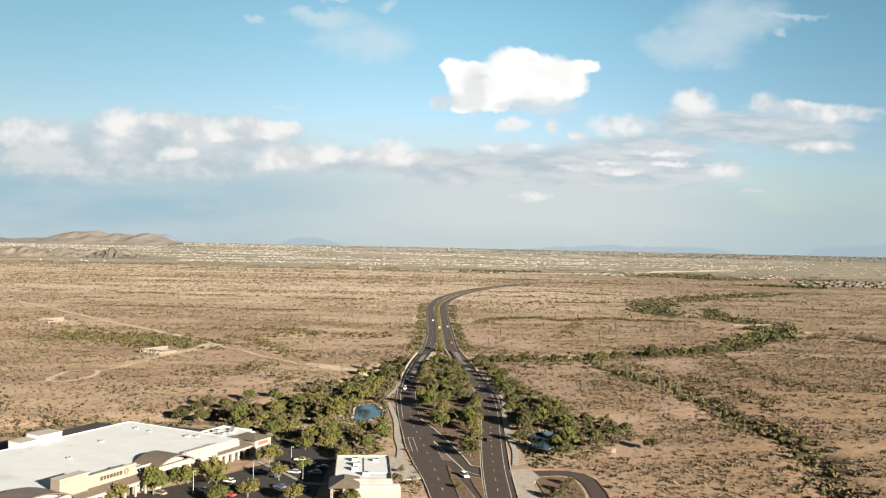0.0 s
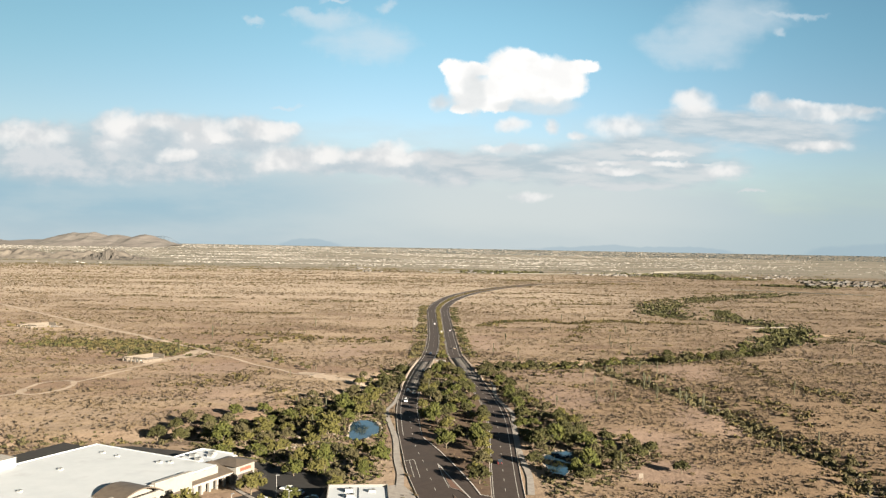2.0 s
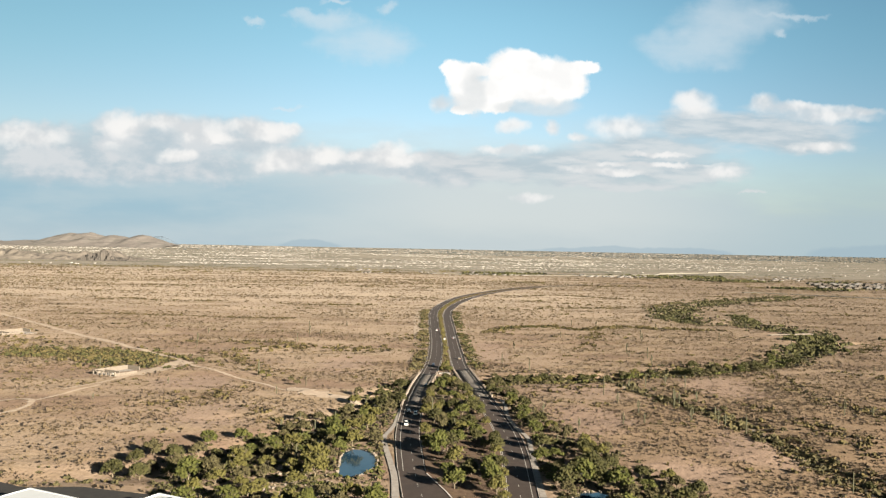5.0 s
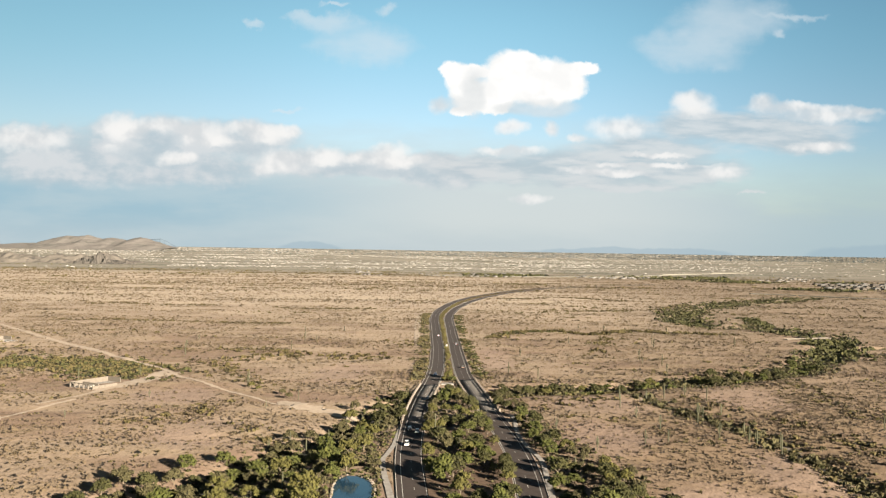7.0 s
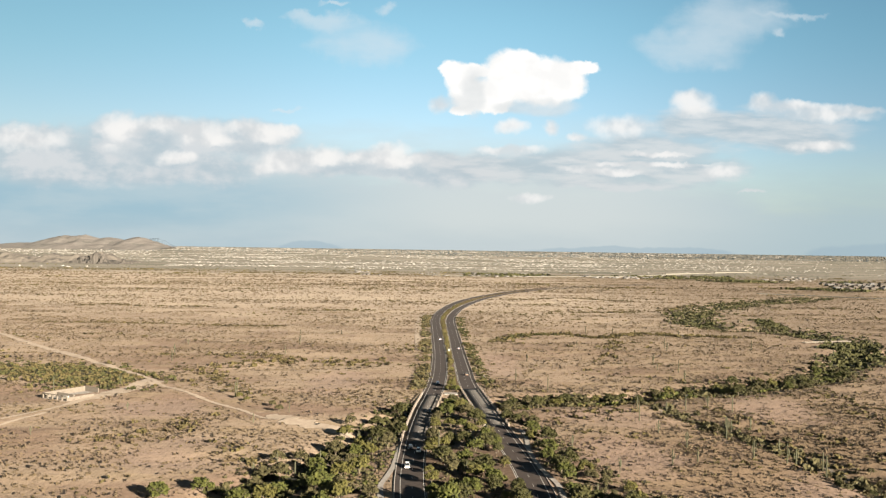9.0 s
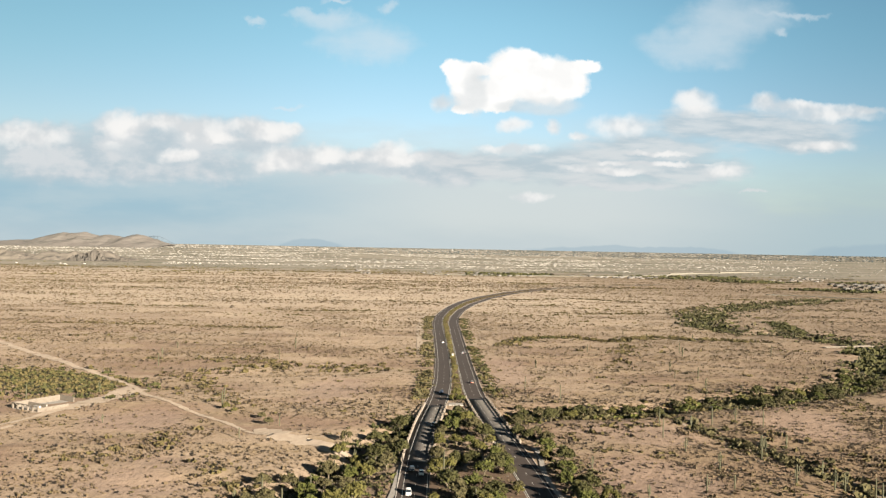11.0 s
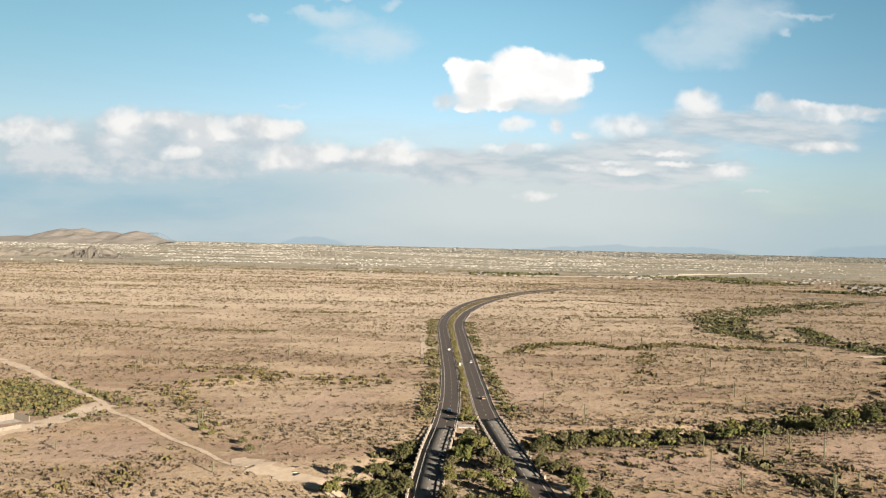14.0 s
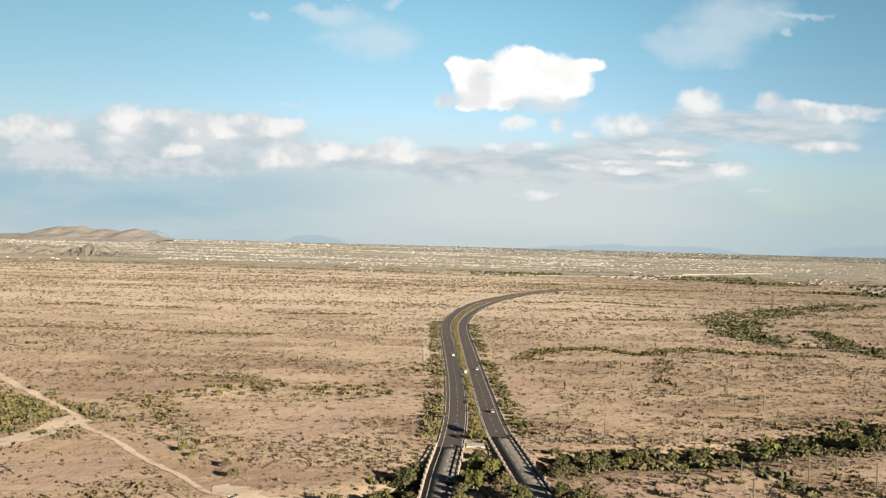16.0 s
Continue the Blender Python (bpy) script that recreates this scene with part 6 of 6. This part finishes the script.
# ---- cars ----
def car(paint, label, tall=1.48, long=4.6):
    ob = empty("car", Matrix(), label, "car", "cars")
    w = 0.9
    side = [(-long / 2, 0.35), (-long / 2, 0.78), (-long / 2 + 0.25, 0.92), (long / 2 - 1.35, 0.95), (long / 2 - 0.15, 0.78), (long / 2, 0.6), (long / 2, 0.35)]
    bm = bmesh.new()
    rows = [[bm.verts.new((x * k, y, z)) for y, z in side] for x, k in ((-w, 1), (w, 1))]
    n = len(side)
    for i in range(n):
        bm.faces.new((rows[0][i], rows[0][(i + 1) % n], rows[1][(i + 1) % n], rows[1][i]))
    bm.faces.new(rows[0][::-1])
    bm.faces.new(rows[1])
    bmesh.ops.bevel(bm, geom=bm.edges[:], offset=0.05, segments=1, affect="EDGES")
    part("body", bm, paint, ob)
    bm = bmesh.new()
    lo = [(-w + 0.06, -long / 2 + 0.35), (w - 0.06, -long / 2 + 0.35), (w - 0.06, long / 2 - 1.25), (-w + 0.06, long / 2 - 1.25)]
    hi = [(-w + 0.24, -long / 2 + 0.85), (w - 0.24, -long / 2 + 0.85), (w - 0.24, long / 2 - 2.15), (-w + 0.24, long / 2 - 2.15)]
    a = [bm.verts.new((x, y, 0.9)) for x, y in lo]
    b = [bm.verts.new((x, y, tall - 0.06)) for x, y in hi]
    for i in range(4):
        bm.faces.new((a[i], a[(i + 1) % 4], b[(i + 1) % 4], b[i]))
    bm.faces.new(b)
    part("greenhouse", bm, M_GLASS, ob, "dark tinted glazing")
    bm = boxes((-w + 0.22, w - 0.22, -long / 2 + 0.8, long / 2 - 2.1, tall - 0.07, tall))
    part("roof", bm, paint, ob)
    for x in (-w + 0.05, w - 0.05):
        for y in (-long / 2 + 0.85, long / 2 - 0.85):
            bm = bmesh.new()
            tube(bm, (x - 0.11, y, 0.33), (x + 0.11, y, 0.33), 0.33, 0.33, 12)
            wheel = part("wheel", bm, M_RUBBER, ob, "black tyre")
            bm = bmesh.new()
            s = math.copysign(0.115, x)
            tube(bm, (x + s * 0.9, y, 0.33), (x + s * 1.08, y, 0.33), 0.2, 0.2, 10)
            part("rim", bm, M_STEEL, wheel)
    for x in (-0.65, 0.65):
        part("headlight", boxes((x - 0.18, x + 0.18, long / 2 - 0.06, long / 2 + 0.015, 0.58, 0.72)), M_LAMP, ob)
        part("tail_light", boxes((x - 0.16, x + 0.16, -long / 2 - 0.015, -long / 2 + 0.05, 0.62, 0.8)), M_TAIL, ob)
    return ob


PAINTS = {n: material(n + "_car_paint", c, tuple(v * 1.06 for v in c), 1.0, 0.25) for n, c in dict(white=(0.50, 0.50, 0.49), silver=(0.26, 0.27, 0.28), black=(0.02, 0.02, 0.022), red=(0.28, 0.04, 0.035), blue=(0.05, 0.07, 0.12), tan=(0.15, 0.13, 0.10)).items()}
CARS = {n: car(p, f"{n} saloon car with dark tinted windows") for n, p in PAINTS.items()}
CARS["suv"] = car(PAINTS["white"], "tall white estate car with dark windows", 1.75, 4.9)
parked = [(-56, 300, 62, "white"), (-56.5, 291, 60, "blue"), (-51, 313, 75, "white"), (-47, 308.5, 75, "silver"), (-41.5, 303, 80, "black"), (-50.5, 296, 70, "silver"), (-70, 283, 62, "white"), (-60.5, 275, 58, "silver"),
          (-66, 268, 60, "red"), (-68.5, 276, 60, "black"), (-63, 296, 60, "blue"), (-72, 345, 40, "white"), (-75, 341, 40, "silver"), (-88, 268, 62, "tan"), (-47, 270, 60, "black"), (-44, 276, 60, "red"), (-52, 278, 60, "blue"), (-43, 296, 75, "tan"), (-96, 352, 60, "white"), (-104, 344, 60, "silver"), (-75, 272, 60, "silver")]
for x, y, r, n in parked:
    copy_thing(CARS[n], pose(x, y, 0.06, 0, 0, r))
driving = [(9.2, 296, -158, "suv"), (-19.4, 473, 182, "suv"), (-19.4, 502, 181, "black"), (-15.9, 497, 181, "white"), (-12.8, 578, 174, "black"), (-9.5, 664, 174, "blue"), (-9.0, 905, 2, "white"), (6.2, 838, -2, "silver"), (21.0, 352, -4, "black"), (8.6, 700, 5, "tan")]
for x, y, r, n in driving:
    copy_thing(CARS[n], pose(x, y, ROAD_Z + 0.01, 0, 0, r))
for k in CARS.values():
    for o in list(k.children_recursive) + [k]:
        bpy.data.objects.remove(o)


# ---- street things ----
def lamp_post(x, y, turn):
    ob = empty("street_lamp", pose(x, y, 0.06, 0, 0, turn), "tall grey steel car park lamp", "street lamp", "lamps in the car park")
    bm = bmesh.new()
    tube(bm, (0, 0, 0), (0, 0, 7.0), 0.11, 0.07, 8)
    part("post", bm, M_STEEL, ob)
    part("head", boxes((-0.2, 0.9, -0.2, 0.2, 6.95, 7.1)), M_STEEL, ob)
    bm = bmesh.new()
    tube(bm, (0, 0, 0), (0, 0, 0.7), 0.3, 0.3, 10)
    part("base", bm, M_CONCRETE, ob, "round concrete base")


for x, y, r in ((-53, 305, 10), (-46, 288, 30), (-62, 284, 60), (-78, 270, 60)):
    lamp_post(x, y, r)


def board(x, y, turn, label, size=1.6, z=0.0):
    ob = empty("sign_board", pose(x, y, z, 0, 0, turn), label, "sign")
    for s in (-0.4, 0.4):
        bm = bmesh.new()
        tube(bm, (s * size, 0, -0.3), (s * size, 0, 1.0), 0.05, 0.05, 6)
        part("post", bm, M_STEEL, ob)
    part("panel", boxes((-0.5 * size, 0.5 * size, -0.06, 0.06, 0.7, 0.7 + size)), M_BLOCK, ob)


board(69, 333, 10, "tan sign board on bare sand", 1.7)
board(19.5, 694, 0, "small pale sign board beside the road", 0.9)
ob = part("median_pad", prism([(-2.2, 815), (-0.6, 815), (-1.2, 850), (-3.0, 850)], 0.0, ROAD_Z + 0.14), M_CONCRETE, None)
tagged(ob, "pale concrete pad in the narrow median", "pavement", kind="structure")
ob = empty("utility_cabinet", pose(-1.7, 822, ROAD_Z + 0.14), "white utility cabinet standing in the median", "cabinet")
part("casing", boxes((-0.7, 0.7, -1.0, 1.0, 0, 1.7)), M_TRIM, ob)
part("lid", boxes((-0.78, 0.78, -1.08, 1.08, 1.7, 1.82)), M_TRIM, ob)
abut = part("retaining_wall", boxes((-5.6, 1.8, 628, 634, -4.0, 0.4)), M_CONCRETE, None)
tagged(abut, "pale concrete retaining wall between two bridges", "wall", kind="structure")


# ---- roofless ruins ----
def ruin(name, origin, turn, long, deep, label):
    ob = empty(name, pose(*origin, 0, 0, 0, turn), label, "ruin", "roofless ruins")
    t, h = 0.5, 2.9
    part("back_wall", boxes((0, long, deep - t, deep, -0.5, h)), M_BLOCK, ob)
    part("front_wall", boxes((0, long * 0.62, 0, t, -0.5, h * 0.72)), M_BLOCK, ob)
    part("side_wall", boxes((long - t, long, deep * 0.45, deep - t, -0.5, h)), M_BLOCK, ob)
    part("floor", boxes((0, long, t, deep - t, -0.5, 0.2)), M_CONCRETE, ob, "pale concrete floor slab")
    n = 6
    for i in range(n):
        y = t + (deep - 2 * t) * i / (n - 1)
        part("pillar", boxes((0, 0.7, y - 0.35, y + 0.35, -0.5, h)), M_BLOCK, ob)
    part("lintel", boxes((0, 0.6, t, deep - t, h - 0.35, h)), M_BLOCK, ob)
    part("inner_wall", boxes((long * 0.32, long * 0.32 + 0.4, deep * 0.3, deep - t, 0.2, h * 0.7)), M_BLOCK, ob)
    part("rubble", boxes((long * 0.2, long * 0.28, deep * 0.4, deep * 0.6, 0.2, 1.3), (long * 0.36, long * 0.46, deep * 0.5, deep * 0.62, 0.2, 1.0)), M_TRIM, ob, "pale rubble")


ruin("ruin", (-196.5, 590.5), 60, 26, 20, "roofless pale block ruin on bare sand")
ruin("ruin", (-367, 790), 60, 32, 20, "far roofless pale block ruin among shrubs")

# ---- far houses ----
def house(kind):
    r = np.random.RandomState(kind)
    ob = empty("house", Matrix(), "low tan stucco house with a hipped tile roof", "house", "houses of the far estate")
    a, b = 8 + 3 * r.rand(), 6 + 2 * r.rand()
    part("wall", boxes((-a, a, -b, b, -1.0, 3.6), (a * 0.2, a * 0.9, -b - 3, -b, -1.0, 3.4)), M_HOUSE, ob)
    part("roof", gable(-a, a, -b, b, 3.6, 6.2, 0.6), TILE[kind % 2], ob, "hipped tile roof")
    part("garage_roof", gable(a * 0.2, a * 0.9, -b - 3, -b + 3, 3.4, 4.9, 0.5), TILE[kind % 2], ob)
    for x in (-a * 0.6, -a * 0.1):
        part("window", boxes((x - 0.8, x + 0.8, -b - 0.06, -b + 0.02, 1.0, 2.4)), M_GLASS, ob)
    return ob


M_HOUSE = material("house_stucco", (0.050, 0.043, 0.036), (0.070, 0.060, 0.050), 0.3, 0.9)
TILE = [material("tan_roof_tile", (0.050, 0.042, 0.035), (0.068, 0.058, 0.049), 0.4, 0.9), material("grey_roof_tile", (0.085, 0.082, 0.080), (0.125, 0.120, 0.115), 0.4, 0.9)]
HOUSES = [house(i) for i in range(4)]
for row in range(4):
    for i in range(16):
        x = 880 + i * 27 + row * 30 + rng.uniform(-4, 4)
        y = 2060 + row * 90 + i * 4 + rng.uniform(-6, 6)
        copy_thing(HOUSES[rng.randint(4)], pose(x, y, float(rise(y)), 0, 0, rng.choice([0, 90, 180, 270]) + 8))
for k in HOUSES:
    for o in list(k.children_recursive) + [k]:
        bpy.data.objects.remove(o)


def town(name, x, y, label, wide=(1.8, 4.6), tall=(1.0, 2.0), mat=None):
    """Thousands of far houses, as blocks with a shallow hipped top."""
    n = len(x)
    w = rng.uniform(*wide, n)
    d = 0.5 * rng.uniform(*wide, n)
    h = rng.uniform(*tall, n)
    unit = np.array([(-1, -1, 0), (1, -1, 0), (1, 1, 0), (-1, 1, 0), (-1, -1, 1), (1, -1, 1), (1, 1, 1), (-1, 1, 1), (-0.4, 0, 1.45), (0.4, 0, 1.45)], float)
    tri = np.array([(0, 1, 5), (0, 5, 4), (1, 2, 6), (1, 6, 5), (2, 3, 7), (2, 7, 6), (3, 0, 4), (3, 4, 7), (4, 5, 9), (4, 9, 8), (5, 6, 9), (6, 7, 8), (6, 8, 9), (7, 4, 8)])
    v = unit[None] * np.stack([w, d, h], 1)[:, None] + np.stack([x, y, rise(y) - 0.5], 1)[:, None]
    f = tri[None] + (np.arange(n) * 10)[:, None, None]
    ob = mesh_np(name, v.reshape(-1, 3), f.reshape(-1, 3), mat or M_TOWN)
    return tagged(ob, label, "town", kind="stuff")


n = 44000
y = 3080 + 1800 * rng.rand(n) ** 0.85
x = rng.uniform(-0.6, 0.6, n) * y
dense = fbm(x / 420, y / 70, 4)
ok = rng.rand(n) < np.clip((dense - 0.42) * 7, 0.04, 1.0) * np.where(x > 0.12 * y, np.clip(1.1 - (x / y - 0.12) * 3.4, 0.10, 1), 1)
ok &= ~((x < -1000) & (y < 3420))
white = ok & (rng.rand(n) < 0.42)
ok &= ~white
town("distant_town", x[white], y[white], "white houses of a far town in low sun", (1.8, 5.0), (0.8, 1.5), M_TRIM)
town("distant_town", x[ok], y[ok], "pale houses of a far town spread over the plain", (2.0, 5.0), (0.7, 1.4))
n = 900
y = rng.uniform(2560, 2900, n)
x = rng.uniform(-0.1, 0.42, n) * y
ok = fbm(x / 160, y / 60 + 9, 3) > 0.5
pick = rng.rand(n) < 0.5
town("distant_town", x[ok & pick], y[ok & pick], "pale houses along a far road", (4, 7), (2.2, 3.4))
x, y = np.array([-1405., -1330., -1275., -1240., -1190., -1150., -1215.]), np.array([2960., 2950., 2985., 2940., 2975., 2960., 2900.])
town("distant_town", x, y, "white compound below a crag", (3, 8), (1.2, 2.4), M_TRIM)
M_FAR_BANK = material("far_bank_earth", (0.085, 0.078, 0.065), (0.105, 0.098, 0.083), 0.02, 0.95, local=False)


def far_bank(name, line, tall, label):
    """A long low embankment seen far off."""
    bm = bmesh.new()
    for (x0, y0), (x1, y1) in zip(line[:-1], line[1:]):
        prism([(x0, y0), (x1, y1), (x1, y1 + 12), (x0, y0 + 12)], float(rise(y0)) - 1, float(rise(y0)) + tall, bm)
    tagged(part(name, bm, M_FAR_BANK), label, "embankment", kind="structure")


far_bank("far_wall_1", [(-60, 2600), (158, 2570), (330, 2620), (488, 2680), (600, 2790), (731, 2960)], 2.6, "long pale road bank on the far plain")
far_bank("far_wall_2", [(731, 2970), (949, 3140), (1124, 3250)], 4.5, "long pale wall of a far works")
far_bank("far_wall_3", [(600, 1790), (629, 1780), (738, 1702), (820, 1650)], 1.3, "pale low wall across the far plain")


# leaves tinted blue, painting the haze over the horizon trees
M_FAR_WOOD = leaf_material("hazed_wood_leaves", (0.022, 0.036, 0.044), (0.030, 0.044, 0.052), (0.036, 0.052, 0.060))


def far_woods(name, x, y, size, label, mat=None):
    thicket(name, x, y, size, 5, mat or M_FAR_TREES, label, "trees", 0.8)


n = 9500
y = rng.uniform(2950, 4900, n)
x = rng.uniform(-0.6, 0.6, n) * y
ok = rng.rand(n) < np.clip((fbm(x / 300 + 50, y / 90, 4) - 0.42) * 5, 0.05, 1)
far_woods("far_trees", x[ok], y[ok], rng.uniform(1.2, 2.6, ok.sum()), "grey-green trees scattered through a far town")
n = 9000
y = rng.uniform(4300, 4935, n)
x = rng.uniform(-0.40, 0.62, n) * y
ok = rng.rand(n) < np.clip(0.35 + (x / y + 0.1) * 4, 0.2, 1)
x, y, n = x[ok], y[ok], int(ok.sum())
far_woods("far_trees", x, y, rng.uniform(1.6, 3.6, n), "dark haze-blue belt of far trees on the horizon", M_FAR_WOOD)
n = 1500
y = rng.uniform(2560, 2800, n)
x = rng.uniform(0.02, 0.32, n) * y
ok = fbm(x / 120 + 5, y / 60, 3) > 0.46
far_woods("far_trees", x[ok], y[ok], rng.uniform(3, 7, ok.sum()), "dark green trees along a far road", M_LEAF_DARK)
# trees added to fill in dark streaks on the far plain
for cx, cy, a, b, n in ((801, 2443, 42, 22, 640), (786, 2011, 20, 14, 281), (857, 1971, 20, 14, 206), (1083, 2452, 22, 14, 292)):
    x, y = cx + rng.normal(size=n) * a, cy + rng.normal(size=n) * b
    far_woods("far_trees", x, y, rng.uniform(3.0, 6.0, n), "dark trees added for a far dark streak", M_LEAF_DARK)


n = 520
x, y = rng.uniform(850, 1330, n), rng.uniform(2020, 2440, n)
far_woods("far_trees", x + (y - 2020) * 0.4, y, rng.uniform(2.0, 4.2, n), "dark garden trees among far houses", M_LEAF_DARK)


# ---- hills ----
def ridge(name, crest, y0, deep, mat, label, rough=0.12, sub=40, crest_wear=5.0, bend=1.15):
    """A hill whose skyline follows a crest line of x and z."""
    cx, cz = [c[0] for c in crest], [c[1] for c in crest]
    xs = np.arange(cx[0], cx[-1] + 1, (cx[-1] - cx[0]) / 160)
    ts = np.linspace(-1, 1, sub)
    gx, gt = np.meshgrid(xs, ts)
    gy = y0 + gt * deep
    floor = rise(gy) - 4
    top = np.interp(gx, cx, cz)
    top = top + (fbm(gx / 70 + 9, gx * 0 + y0, 4) - 0.5) * crest_wear * np.clip((top - floor) / 20, 0, 1)
    s = np.clip(1 - np.abs(gt) ** bend, 0, 1)
    bumps = (fbm(gx / (deep * 0.35), gy / (deep * 0.35), 5) - 0.5) * 2
    z = floor + (top - floor) * s + bumps * rough * (top - floor) * s * (1 - s * 0.8) * 3
    w = len(xs)
    i = (np.arange(sub - 1)[:, None] * w + np.arange(w - 1)[None]).ravel()
    ob = mesh_np(name, np.stack([gx, gy, z], -1).reshape(-1, 3), np.stack([i, i + 1, i + w + 1, i + w], 1), mat)
    return tagged(ob, label, "hill", kind="structure")


ridge("hill_1", [(-2900, 66), (-2500, 76), (-2367, 68), (-2260, 76), (-2168, 74), (-2111, 101), (-2021, 118), (-1982, 112), (-1946, 114), (-1907, 122), (-1870, 115), (-1828, 104), (-1795, 110), (-1765, 111), (-1702, 96), (-1660, 108), (-1624, 114), (-1572, 101), (-1515, 85), (-1455, 60)], 4660, 250, M_HILL, "bare tan hills beyond the town", 0.3, 81)
ridge("hill_2", [(-2300, 26), (-1750, 30), (-1655, 37), (-1571, 34), (-1493, 22), (-1449, 38), (-1392, 36), (-1361, 33), (-1333, 24), (-1306, 31), (-1270, 44), (-1253, 39), (-1234, 37), (-1207, 19), (-1175, 14), (-1158, 17), (-1127, 11), (-1115, -4)], 3300, 110, M_CRAG, "rocky grey-brown crag standing out of the plain", 0.75, 61)
ridge("hill_3", [(-1730, 70), (-1700, 86), (-1649, 106), (-1605, 110), (-1567, 97), (-1531, 76), (-1490, 60)], 4915, 25, M_FAR_HILL, "haze-blue shoulder behind the bare hills", 0.1, 15)
ridge("hill_4", [(-1345, 6), (-1333, 20), (-1306, 31), (-1288, 30), (-1270, 46), (-1253, 39), (-1234, 38), (-1207, 19), (-1175, 13), (-1158, 18), (-1127, 12), (-1112, -4)], 3215, 45, M_DARK_ROCK, "dark broken rock outcrop on a crag", 0.9, 41)
